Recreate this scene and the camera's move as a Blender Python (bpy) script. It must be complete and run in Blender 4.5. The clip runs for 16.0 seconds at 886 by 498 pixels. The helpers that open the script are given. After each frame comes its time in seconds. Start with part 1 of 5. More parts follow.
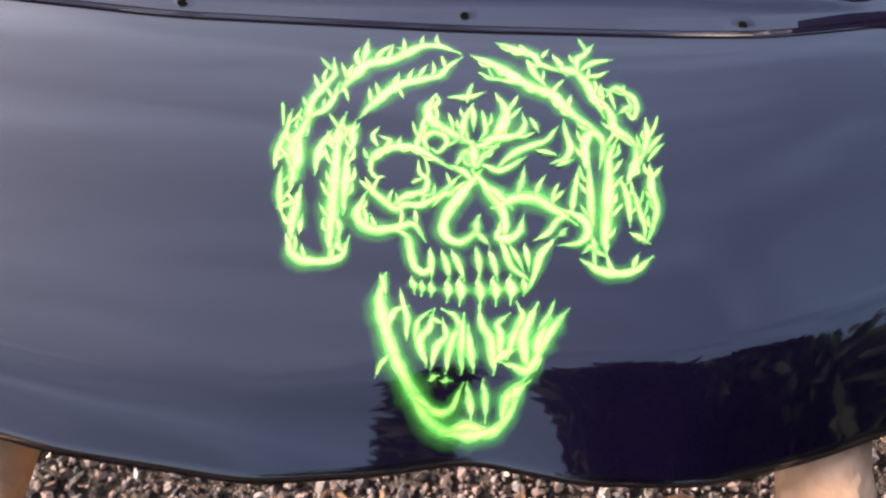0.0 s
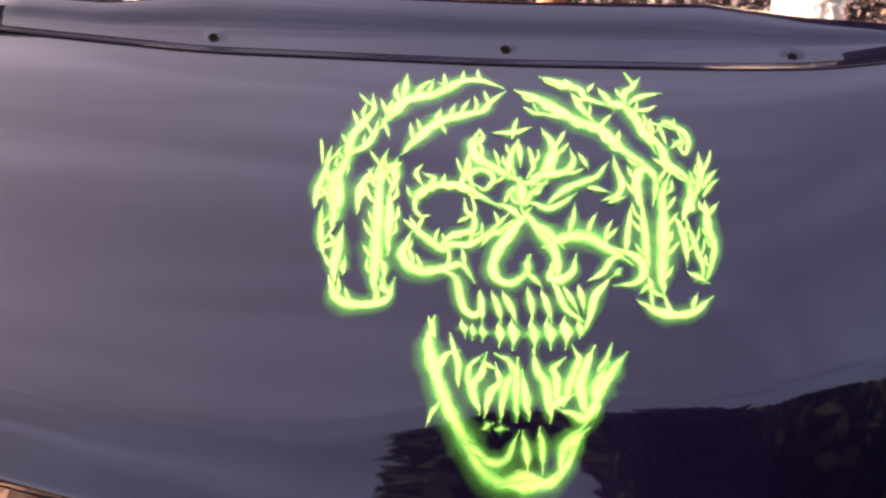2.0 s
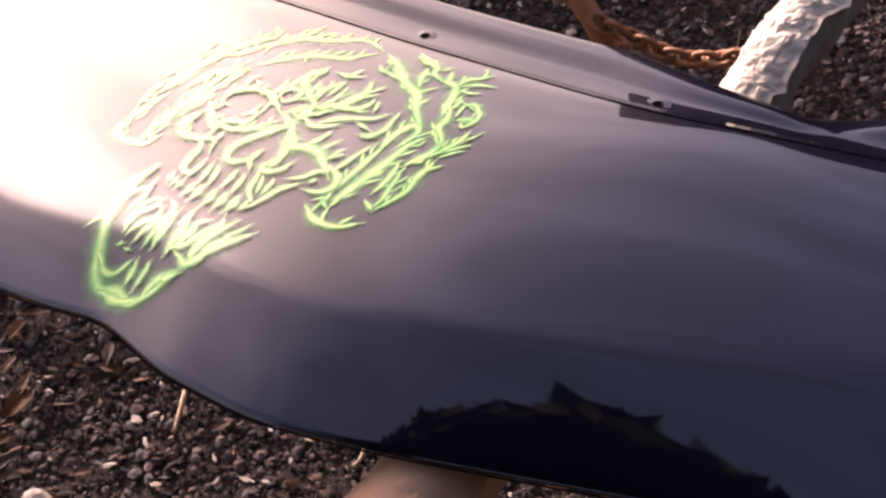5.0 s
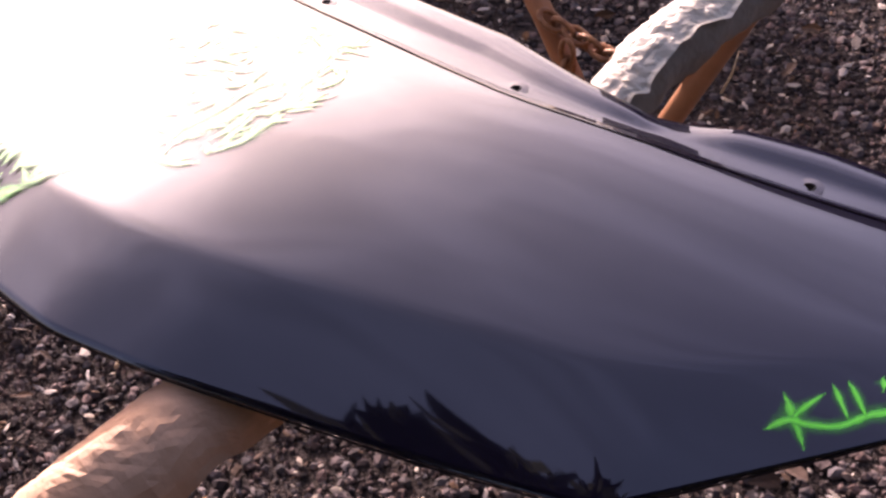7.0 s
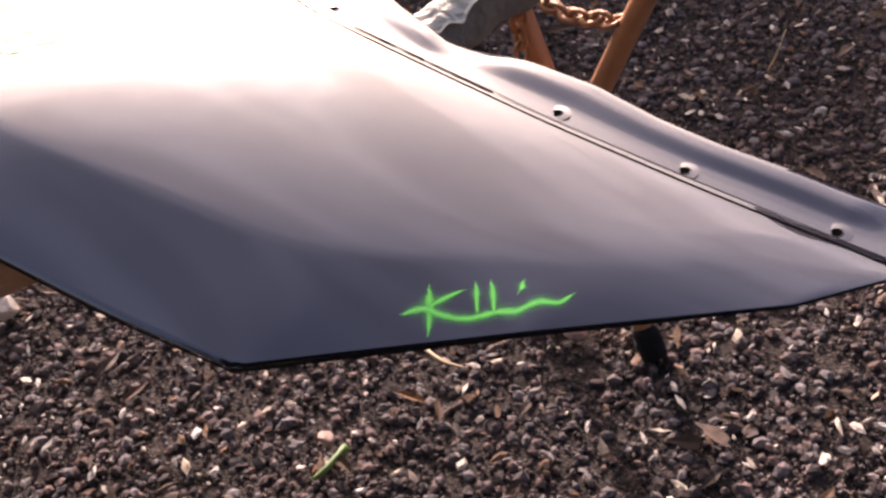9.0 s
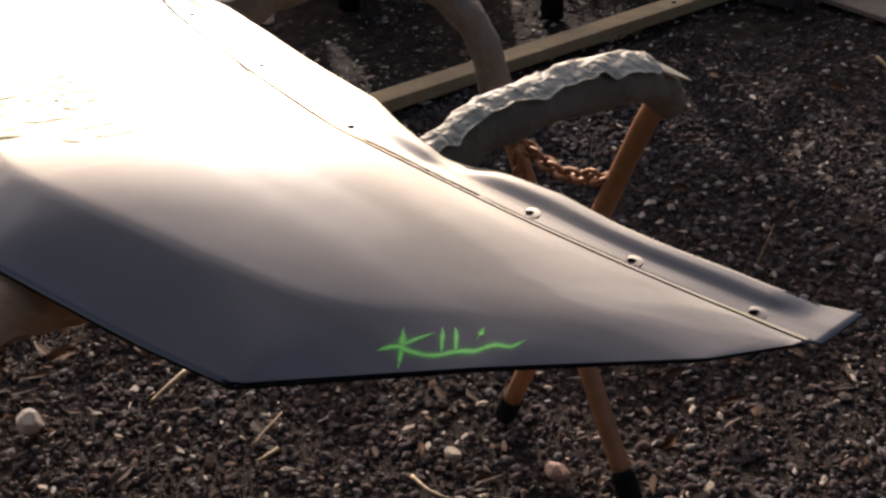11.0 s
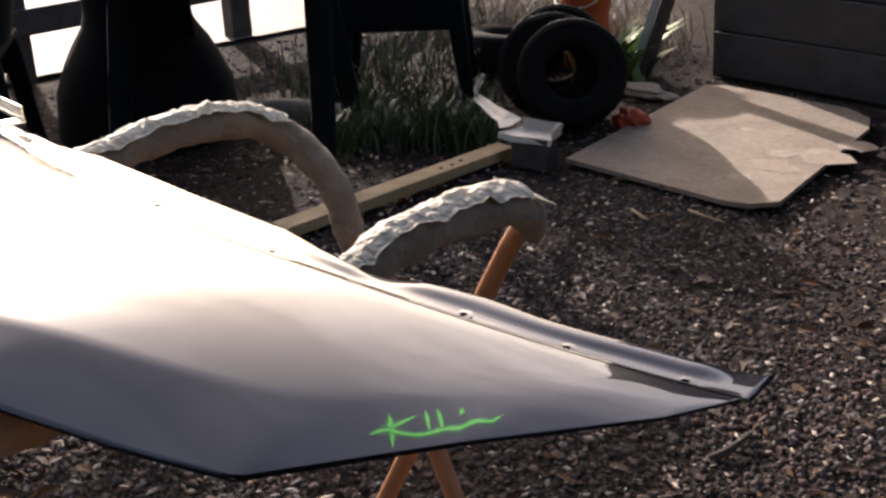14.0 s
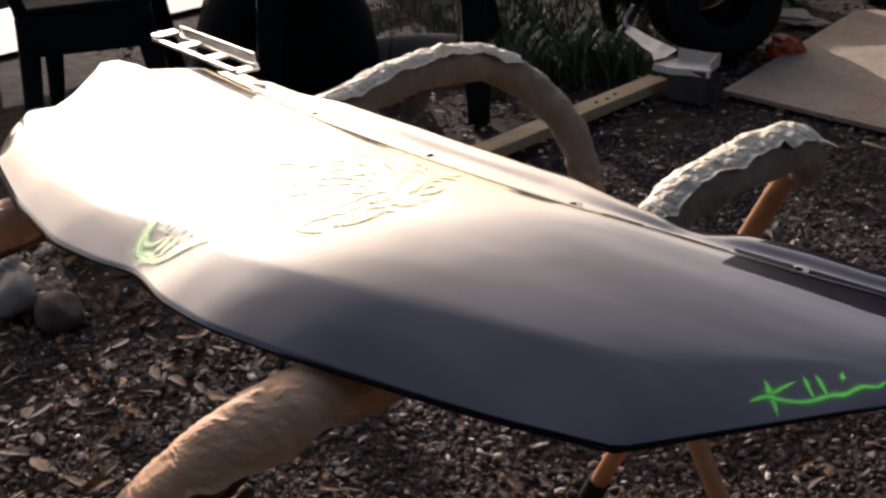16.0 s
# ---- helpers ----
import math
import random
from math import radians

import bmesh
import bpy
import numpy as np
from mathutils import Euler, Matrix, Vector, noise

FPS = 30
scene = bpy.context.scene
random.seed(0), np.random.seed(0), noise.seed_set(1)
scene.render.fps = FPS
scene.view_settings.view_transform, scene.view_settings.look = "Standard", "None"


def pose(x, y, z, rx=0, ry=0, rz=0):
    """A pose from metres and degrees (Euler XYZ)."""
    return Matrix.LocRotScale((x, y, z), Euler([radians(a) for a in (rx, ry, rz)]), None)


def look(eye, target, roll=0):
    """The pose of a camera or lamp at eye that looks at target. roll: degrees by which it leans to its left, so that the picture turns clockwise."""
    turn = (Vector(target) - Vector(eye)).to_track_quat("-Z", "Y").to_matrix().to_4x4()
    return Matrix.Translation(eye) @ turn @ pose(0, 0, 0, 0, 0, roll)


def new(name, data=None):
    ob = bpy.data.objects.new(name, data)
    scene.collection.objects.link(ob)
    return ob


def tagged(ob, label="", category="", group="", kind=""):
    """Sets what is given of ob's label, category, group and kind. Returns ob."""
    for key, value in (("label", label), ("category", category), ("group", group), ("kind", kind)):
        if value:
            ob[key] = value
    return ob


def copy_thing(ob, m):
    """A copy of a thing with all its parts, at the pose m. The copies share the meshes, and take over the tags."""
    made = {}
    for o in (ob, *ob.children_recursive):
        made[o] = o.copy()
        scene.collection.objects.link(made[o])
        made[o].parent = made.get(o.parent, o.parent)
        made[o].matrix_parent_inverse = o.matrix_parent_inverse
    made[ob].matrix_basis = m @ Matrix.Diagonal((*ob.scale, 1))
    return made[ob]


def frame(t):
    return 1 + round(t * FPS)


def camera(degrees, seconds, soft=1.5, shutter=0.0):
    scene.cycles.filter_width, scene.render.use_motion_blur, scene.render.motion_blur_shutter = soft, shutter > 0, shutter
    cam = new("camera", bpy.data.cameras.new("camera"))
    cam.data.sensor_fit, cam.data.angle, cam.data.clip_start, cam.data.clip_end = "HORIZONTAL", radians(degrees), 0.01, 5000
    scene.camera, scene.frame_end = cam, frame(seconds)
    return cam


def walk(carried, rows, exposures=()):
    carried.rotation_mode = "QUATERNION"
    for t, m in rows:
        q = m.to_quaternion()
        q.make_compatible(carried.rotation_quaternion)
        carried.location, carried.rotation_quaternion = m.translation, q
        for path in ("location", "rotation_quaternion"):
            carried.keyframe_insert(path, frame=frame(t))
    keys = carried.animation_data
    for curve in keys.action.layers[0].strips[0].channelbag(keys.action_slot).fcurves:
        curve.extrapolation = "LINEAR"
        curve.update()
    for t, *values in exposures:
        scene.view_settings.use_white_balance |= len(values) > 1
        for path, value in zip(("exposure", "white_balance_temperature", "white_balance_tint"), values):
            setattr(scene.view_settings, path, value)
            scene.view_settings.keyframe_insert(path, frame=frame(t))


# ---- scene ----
cam = camera(38.0, 16.0, soft=2.6)
PATH = [
    (0, (0.013, -0.835, 1.807), (-0.02, 0.176, 0.082), 1.7),
    (0.5, (-0.057, -0.776, 1.809), (-0.061, 0.246, 0.089), 1.6),
    (1, (-0.065, -0.764, 1.82), (-0.023, 0.309, 0.132), 2.9),
    (1.5, (-0.049, -0.781, 1.802), (-0.042, 0.312, 0.127), 1.9),
    (2, (-0.035, -0.814, 1.766), (-0.058, 0.253, 0.075), 1.8),
    (2.5, (-0.032, -0.845, 1.747), (-0.083, 0.214, 0.051), 0.6),
    (2.9, (0.063, -0.883, 1.661), (-0.239, 0.251, 0.042), -7.0),
    (3, (0.095, -0.9, 1.669), (-0.249, 0.221, 0.049), -7.5),
    (3.5, (0.392, -0.904, 1.606), (-0.242, 0.193, 0.059), -10.1),
    (3.7, (0.471, -0.898, 1.594), (-0.206, 0.217, 0.078), -10.6),
    (5.8, (0.88, -0.773, 1.525), (-0.352, 0.177, 0.268), -10.5),
    (6, (0.889, -0.781, 1.536), (-0.266, 0.209, 0.239), -7.9),
    (6.5, (0.99, -0.747, 1.523), (-0.162, 0.235, 0.216), -7.5),
    (7, (1.005, -0.695, 1.513), (-0.186, 0.258, 0.218), -7.2),
    (7.5, (1.026, -0.562, 1.493), (-0.164, 0.309, 0.142), -7.8),
    (8, (1.1, -0.501, 1.481), (-0.135, 0.313, 0.136), -9.4),
    (8.2, (1.175, -0.487, 1.464), (-0.139, 0.242, 0.145), -9.9),
    (10.3, (1.441, -0.381, 1.457), (-0.066, 0.287, 0.325), -9.7),
    (10.5, (1.469, -0.405, 1.46), (-0.09, 0.261, 0.399), -10.0),
    (11, (1.589, -0.511, 1.435), (0.0, 0.233, 0.476), -6.3),
    (11.1, (1.601, -0.511, 1.436), (0.029, 0.196, 0.423), -7.1),
    (11.5, (1.67, -0.52, 1.449), (0.034, 0.209, 0.557), -6.3),
    (12, (1.721, -0.479, 1.438), (0.04, 0.202, 0.595), -6.0),
    (12.5, (1.734, -0.499, 1.442), (0.05, 0.284, 0.7), -4.9),
    (13, (1.697, -0.596, 1.445), (0.077, 0.337, 0.735), -3.4),
    (13.5, (1.601, -0.727, 1.433), (0.09, 0.368, 0.712), -4.6),
    (14, (1.57, -0.805, 1.425), (0.144, 0.392, 0.696), -3.1),
    (14.5, (1.554, -0.863, 1.429), (0.12, 0.311, 0.677), -4.2),
    (15, (1.531, -0.929, 1.44), (0.03, 0.155, 0.685), -6.2),
    (15.5, (1.466, -0.955, 1.448), (-0.104, 0.018, 0.682), -6.3),
    (16, (1.332, -0.975, 1.444), (-0.138, 0.103, 0.622), -5.3),
]
EXPOSURES = [(0.0, 1.88, 6800, 18), (0.5, 1.8, 7200, 25), (1.5, 1.8, 7700, 36), (3.0, 1.65, 8000, 44), (3.7, 1.35, 7700, 43), (5.8, 0.25, 6700, 40), (6.5, 0.7, 6600, 42), (8.2, 1.15, 6700, 34), (10.3, 0.75, 6800, 22), (11.0, -0.15, 6800, 18), (11.5, 0.05, 6700, 18), (12.5, 0.2, 6800, 18), (14.2, 0.6, 6700, 18), (15.0, 0.4, 6700, 18), (16.0, 0.1, 6700, 18)]
walk(cam, [(t, look(eye, target, roll)) for t, eye, target, roll in PATH], EXPOSURES)

# ---- daylight ----
SUN_EL, SUN_AZ = 19.0, -71.0  # degrees above the ground, clockwise from +y
world = bpy.data.worlds.new("world")
scene.world = world
world.use_nodes = True
wn = world.node_tree.nodes
sky = wn.new("ShaderNodeTexSky")
sky.sky_type = "NISHITA"
sky.sun_disc = False
sky.sun_elevation, sky.sun_rotation = radians(SUN_EL), radians(SUN_AZ)
sky.dust_density, sky.air_density = 5.6, 0.85
# thin high cloud: soft streaks that catch some of the sky's own light
wl = world.node_tree.links
sky_co, sky_map, wisps, veil, lit = wn.new("ShaderNodeTexCoord"), wn.new("ShaderNodeMapping"), wn.new("ShaderNodeTexNoise"), wn.new("ShaderNodeMapRange"), wn.new("ShaderNodeVectorMath")
sky_map.inputs["Scale"].default_value, sky_map.inputs["Rotation"].default_value = (1.2, 3.4, 4.0), (0.2, 0.1, 0.5)
wisps.inputs["Scale"].default_value, wisps.inputs["Detail"].default_value, wisps.inputs["Distortion"].default_value = 1.6, 7.0, 0.6
veil.inputs["From Min"].default_value, veil.inputs["From Max"].default_value = 0.40, 0.68
veil.inputs["To Min"].default_value, veil.inputs["To Max"].default_value = 1.02, 1.50
lit.operation = "SCALE"
wl.new(sky_co.outputs["Generated"], sky_map.inputs["Vector"])
wl.new(sky_map.outputs["Vector"], wisps.inputs["Vector"])
wl.new(wisps.outputs["Fac"], veil.inputs["Value"])
wl.new(sky.outputs["Color"], lit.inputs[0])
wl.new(veil.outputs["Result"], lit.inputs["Scale"])
wl.new(lit.outputs["Vector"], wn["Background"].inputs["Color"])
wn["Background"].inputs["Strength"].default_value = 0.15
sun = new("sun", bpy.data.lights.new("sun", "SUN"))
sun.data.energy, sun.data.angle, sun.data.color = 5.0, radians(0.55), (1.0, 0.94, 0.87)
sun_way = Vector((math.sin(radians(SUN_AZ)) * math.cos(radians(SUN_EL)), math.cos(radians(SUN_AZ)) * math.cos(radians(SUN_EL)), math.sin(radians(SUN_EL))))
sun.matrix_world = look(sun_way * 30, (0, 0, 0))


# ---- materials ----
def material(name, colour, rough=0.6, metal=0.0, dark=None, scale=20.0, detail=6.0, bump=0.0, bump_scale=None, coat=0.0, coat_rough=0.05, low=0.35, high=0.65, spec=0.5, random_shade=0.0, coat_ior=1.5):
    """Principled surface with noise between two colours, a second coarser mottling and a fine relief."""
    m = bpy.data.materials.new(name)
    m.use_nodes = True
    n, l = m.node_tree.nodes, m.node_tree.links
    b = n["Principled BSDF"]
    b.inputs["Roughness"].default_value, b.inputs["Metallic"].default_value = rough, metal
    b.inputs["Coat Weight"].default_value, b.inputs["Coat Roughness"].default_value = coat, coat_rough
    b.inputs["Specular IOR Level"].default_value = spec
    b.inputs["Coat IOR"].default_value = coat_ior
    co = n.new("ShaderNodeTexCoord")
    fine, coarse = n.new("ShaderNodeTexNoise"), n.new("ShaderNodeTexNoise")
    for tex, sc in ((fine, scale), (coarse, scale * 0.13)):
        tex.inputs["Scale"].default_value, tex.inputs["Detail"].default_value = sc, detail
        l.new(co.outputs["Object"], tex.inputs["Vector"])
    ramp = n.new("ShaderNodeValToRGB")
    dark = dark or tuple(0.6 * c for c in colour)
    ramp.color_ramp.elements[0].position, ramp.color_ramp.elements[1].position = low, high
    ramp.color_ramp.elements[0].color, ramp.color_ramp.elements[1].color = (*dark, 1), (*colour, 1)
    add = n.new("ShaderNodeMath")
    add.operation = "MULTIPLY_ADD"
    add.inputs[1].default_value, add.inputs[2].default_value = 0.5, 0.0
    l.new(fine.outputs["Fac"], add.inputs[0])
    add2 = n.new("ShaderNodeMath")
    add2.operation = "MULTIPLY_ADD"
    add2.inputs[1].default_value = 0.5
    l.new(coarse.outputs["Fac"], add2.inputs[0])
    l.new(add.outputs[0], add2.inputs[2])
    l.new(add2.outputs[0], ramp.inputs["Fac"])
    out = ramp.outputs["Color"]
    if random_shade:
        info, geo = n.new("ShaderNodeObjectInfo"), n.new("ShaderNodeNewGeometry")
        both = n.new("ShaderNodeMath")
        both.operation = "ADD"
        l.new(info.outputs["Random"], both.inputs[0])
        l.new(geo.outputs["Random Per Island"], both.inputs[1])
        fr = n.new("ShaderNodeMath")
        fr.operation = "FRACT"
        l.new(both.outputs[0], fr.inputs[0])
        mr = n.new("ShaderNodeMapRange")
        mr.inputs["To Min"].default_value, mr.inputs["To Max"].default_value = 1 - random_shade, 1 + random_shade
        l.new(fr.outputs[0], mr.inputs["Value"])
        hsv = n.new("ShaderNodeHueSaturation")
        l.new(mr.outputs["Result"], hsv.inputs["Value"])
        spin = n.new("ShaderNodeMath")
        spin.operation = "MULTIPLY"
        spin.inputs[1].default_value = 7.31
        fr2, sat = n.new("ShaderNodeMath"), n.new("ShaderNodeMapRange")
        fr2.operation = "FRACT"
        sat.inputs["To Min"].default_value, sat.inputs["To Max"].default_value = 1 - 0.9 * random_shade, 1 + 0.7 * random_shade
        l.new(fr.outputs[0], spin.inputs[0])
        l.new(spin.outputs[0], fr2.inputs[0])
        l.new(fr2.outputs[0], sat.inputs["Value"])
        l.new(sat.outputs["Result"], hsv.inputs["Saturation"])
        l.new(out, hsv.inputs["Color"])
        out = hsv.outputs["Color"]
    l.new(out, b.inputs["Base Color"])
    if bump:
        bt, bp = n.new("ShaderNodeTexNoise"), n.new("ShaderNodeBump")
        bt.inputs["Scale"].default_value, bt.inputs["Detail"].default_value = bump_scale or scale * 2, 8
        l.new(co.outputs["Object"], bt.inputs["Vector"])
        l.new(bt.outputs["Fac"], bp.inputs["Height"])
        bp.inputs["Strength"].default_value, bp.inputs["Distance"].default_value = bump, 0.01
        l.new(bp.outputs["Normal"], b.inputs["Normal"])
    return m


M_PAINT = material("indigo_black_paint", (0.0026, 0.0012, 0.0092), 0.30, 0.0, (0.0020, 0.0010, 0.0065), 3.0, 3, coat=1.0, coat_rough=0.03, spec=0.12, coat_ior=1.92)
M_EDGE = material("bare_dark_edge", (0.012, 0.012, 0.016), 0.6, 0.0, scale=60, spec=0.15)
M_HOLE = material("hole_shadow", (0.004, 0.004, 0.004), 0.95, spec=0.0)
M_STEEL = material("bright_steel", (0.62, 0.62, 0.60), 0.28, 1.0, (0.4, 0.39, 0.37), 40, bump=0.15)
M_GROUND = material("damp_grit", (0.085, 0.066, 0.056), 0.9, 0, (0.012, 0.010, 0.009), 150, 9, bump=1.0, bump_scale=190, spec=0.05)
M_STONE = material("gravel_stone", (0.158, 0.121, 0.110), 0.8, 0, (0.062, 0.047, 0.042), 30, 6, bump=0.3, bump_scale=150, random_shade=0.6, spec=0.06)
M_CHIP = material("bark_and_stone_chip", (0.165, 0.118, 0.093), 0.8, 0, (0.065, 0.047, 0.036), 40, 5, bump=0.3, bump_scale=150, random_shade=0.75, spec=0.06)
M_PALECHIP = material("pale_chip", (0.55, 0.47, 0.38), 0.7, 0, (0.38, 0.31, 0.24), 40, 5, bump=0.3, bump_scale=150, random_shade=0.35, spec=0.06)
M_PINKSTONE = material("pink_brown_stone", (0.40, 0.25, 0.19), 0.75, 0, (0.26, 0.15, 0.11), 35, 6, bump=0.3, bump_scale=120)
M_PAD = material("grey_tan_foam_pad", (0.33, 0.265, 0.20), 0.9, 0, (0.21, 0.165, 0.125), 22, 6, bump=0.5, bump_scale=70)
M_BROWNPAD = material("brown_foam_pad", (0.20, 0.12, 0.075), 0.9, 0, (0.12, 0.07, 0.045), 22, 6, bump=0.5, bump_scale=70)
M_GALV = material("galvanised_sheet", (0.74, 0.71, 0.64), 0.42, 0.25, (0.55, 0.52, 0.46), 25, 6, bump=0.2)
M_LEAF = material("dead_leaf", (0.105, 0.055, 0.028), 0.8, 0, (0.042, 0.022, 0.012), 60, 5, bump=0.2, random_shade=0.5, spec=0.25)
M_TUBE = material("tan_tube_enamel", (0.46, 0.212, 0.095), 0.45, 0, (0.34, 0.145, 0.06), 25, 6, bump=0.08, bump_scale=60)
M_WRAP = material("masking_paper", (0.88, 0.80, 0.64), 0.65, 0, (0.74, 0.64, 0.48), 14, 6, bump=0.8, bump_scale=45)
M_FOAM = material("tan_kraft_paper", (0.84, 0.54, 0.34), 0.75, 0, (0.62, 0.35, 0.20), 16, 7, bump=0.5, bump_scale=28)
M_RUBBER = material("black_rubber", (0.014, 0.0135, 0.013), 0.85, 0, (0.008, 0.008, 0.008), 30, 6, bump=0.3, spec=0.15)
M_CHAIN = material("rusty_chain", (0.40, 0.20, 0.09), 0.55, 0.4, (0.22, 0.09, 0.04), 80, 6, bump=0.3)
M_LUMBER = material("pine_lumber", (0.58, 0.43, 0.24), 0.65, 0, (0.42, 0.29, 0.15), 18, 6, bump=0.2)
M_OSB = material("strand_board", (0.36, 0.29, 0.225), 0.85, 0, (0.23, 0.18, 0.135), 45, 9, bump=0.4, bump_scale=60)
M_PALE = material("pale_paint_scuff", (0.44, 0.37, 0.30), 0.8, 0, (0.30, 0.235, 0.175), 40, 8)
M_DARKPLASTIC = material("dark_green_resin", (0.008, 0.011, 0.014), 0.85, 0, (0.005, 0.007, 0.009), 12, 4, bump=0.05, spec=0.1)
M_TABLETOP = material("weathered_white_top", (0.55, 0.54, 0.52), 0.35, 0, (0.40, 0.40, 0.38), 10, 5)
M_GREYWOOD = material("grey_weathered_wood", (0.10, 0.085, 0.075), 0.8, 0, (0.045, 0.04, 0.036), 14, 7, bump=0.4)
M_EDGING = material("grey_concrete_edging", (0.30, 0.28, 0.25), 0.85, 0, (0.17, 0.155, 0.14), 18, 7, bump=0.4)
M_GRASS = material("grass_blade", (0.075, 0.115, 0.035), 0.6, 0, (0.035, 0.055, 0.018), 12, 4, random_shade=0.5)
M_FRESH = material("fresh_leaf", (0.22, 0.34, 0.05), 0.5, 0, (0.10, 0.18, 0.03), 12, 4, random_shade=0.4)
M_STRAW = material("dry_straw", (0.30, 0.24, 0.15), 0.7, 0, (0.16, 0.12, 0.07), 12, 4, random_shade=0.5)
M_FOLIAGE = material("tree_leaf", (0.020, 0.024, 0.011), 0.9, 0, (0.008, 0.010, 0.005), 8, 4, random_shade=0.5, spec=0.1)
M_BARK = material("bark", (0.10, 0.075, 0.055), 0.9, 0, (0.04, 0.03, 0.024), 20, 8, bump=0.7)
# siding and wall core: the garage's shade is put into these dark colours
M_SIDING = material("shade_dark_siding", (0.085, 0.08, 0.076), 0.85, 0, (0.045, 0.043, 0.041), 9, 6, bump=0.2)
M_DARKWALL = material("shade_dark_core", (0.03, 0.028, 0.026), 0.9, 0, (0.015, 0.015, 0.015), 6, 5)
M_TRIM = material("white_door_trim", (0.62, 0.62, 0.60), 0.55, 0, (0.45, 0.45, 0.43), 12, 5, bump=0.1)
M_RED = material("orange_red_plastic", (0.62, 0.10, 0.04), 0.5, 0, (0.40, 0.05, 0.02), 15, 4)
M_SAND = material("sunlit_pale_gravel", (0.40, 0.34, 0.28), 0.7, 0, (0.22, 0.18, 0.15), 9, 9, bump=0.9, bump_scale=40)


# ---- mesh helpers ----
def mesh_object(name, verts, faces, mat, parent=None, label="", smooth=True):
    me = bpy.data.meshes.new(name)
    me.from_pydata([tuple(v) for v in verts], [], faces)
    me.materials.append(mat)
    if smooth:
        me.polygons.foreach_set("use_smooth", [True] * len(me.polygons))
    ob = new(name, me)
    ob.parent = parent
    return tagged(ob, label)


def part(name, bm, mat, parent=None, label="", smooth=False):
    me = bpy.data.meshes.new(name)
    bm.to_mesh(me)
    bm.free()
    me.materials.append(mat)
    if smooth:
        me.polygons.foreach_set("use_smooth", [True] * len(me.polygons))
    ob = new(name, me)
    ob.parent = parent
    return tagged(ob, label)


def thing(name, at=(0, 0, 0), label="", category="", group="", kind=""):
    ob = new(name)
    ob.location = at
    ob.empty_display_size = 0.1
    return tagged(ob, label, category, group, kind)


def box(bm, centre, size, turn=None, bevel=0.0):
    r = bmesh.ops.create_cube(bm, size=1.0)
    m = Matrix.Translation(centre) @ (turn or Matrix.Identity(4)) @ Matrix.Diagonal((*size, 1))
    bmesh.ops.transform(bm, matrix=m, verts=r["verts"])
    if bevel:
        es = list({e for v in r["verts"] for e in v.link_edges})
        bmesh.ops.bevel(bm, geom=es, offset=bevel, segments=2, affect="EDGES", profile=0.5)
    return bm


def spline(points, steps=8):
    """Points along a smooth curve through the given ones."""
    ps = [Vector(p) for p in points]
    ps = [2 * ps[0] - ps[1]] + ps + [2 * ps[-1] - ps[-2]]
    out = []
    for a, b, c, d in zip(ps, ps[1:], ps[2:], ps[3:]):
        for k in range(steps):
            t = k / steps
            out.append(0.5 * (2 * b + (c - a) * t + (2 * a - 5 * b + 4 * c - d) * t * t + (3 * b - a - 3 * c + d) * t ** 3))
    return out + [ps[-2]]


def tube(name, points, radius, mat, parent=None, label="", steps=8, sides=12, crumple=0.0, grain=18.0, flat=1.0, seed=0.0):
    """A tube along a smooth curve; radius may be a function of 0..1; crumple pushes its skin in and out."""
    line = spline(points, steps)
    n = len(line)
    verts, faces = [], []
    side = None
    for k, p in enumerate(line):
        way = (line[min(k + 1, n - 1)] - line[max(k - 1, 0)]).normalized()
        if side is None:
            side = way.cross(Vector((0, 0, 1)))
            if side.length < 1e-3:
                side = Vector((1, 0, 0))
        side = (side - way * side.dot(way)).normalized()
        up = side.cross(way)
        r = radius(k / (n - 1)) if callable(radius) else radius
        for a in range(sides):
            c, s_ = math.cos(2 * math.pi * a / sides), math.sin(2 * math.pi * a / sides)
            d = side * c + up * s_ * flat
            q = p + d * r
            if crumple:
                q += d * crumple * (noise.noise(q * grain + Vector((seed, 0, 0))) + 0.5 * noise.noise(q * grain * 2.7))
            verts.append(q)
    for k in range(n - 1):
        for a in range(sides):
            b = (a + 1) % sides
            faces.append((k * sides + a, k * sides + b, (k + 1) * sides + b, (k + 1) * sides + a))
    faces.append(tuple(range(sides - 1, -1, -1)))
    faces.append(tuple((n - 1) * sides + a for a in range(sides)))
    return mesh_object(name, verts, faces, mat, parent, label)


def lerp_table(rows, s):
    """Smoothly between rows (s, a, b, ...), held at the ends."""
    if s <= rows[0][0]:
        return Vector(rows[0][1:])
    for r0, r1 in zip(rows, rows[1:]):
        if s <= r1[0]:
            t = (s - r0[0]) / (r1[0] - r0[0])
            return Vector(r0[1:]).lerp(Vector(r1[1:]), t)
    return Vector(rows[-1][1:])


# ---- ground ----
def ground_height(x, y):
    return 0.012 * noise.noise(Vector((x * 1.3, y * 1.3, 0))) + 0.006 * noise.noise(Vector((x * 6, y * 6, 3)))


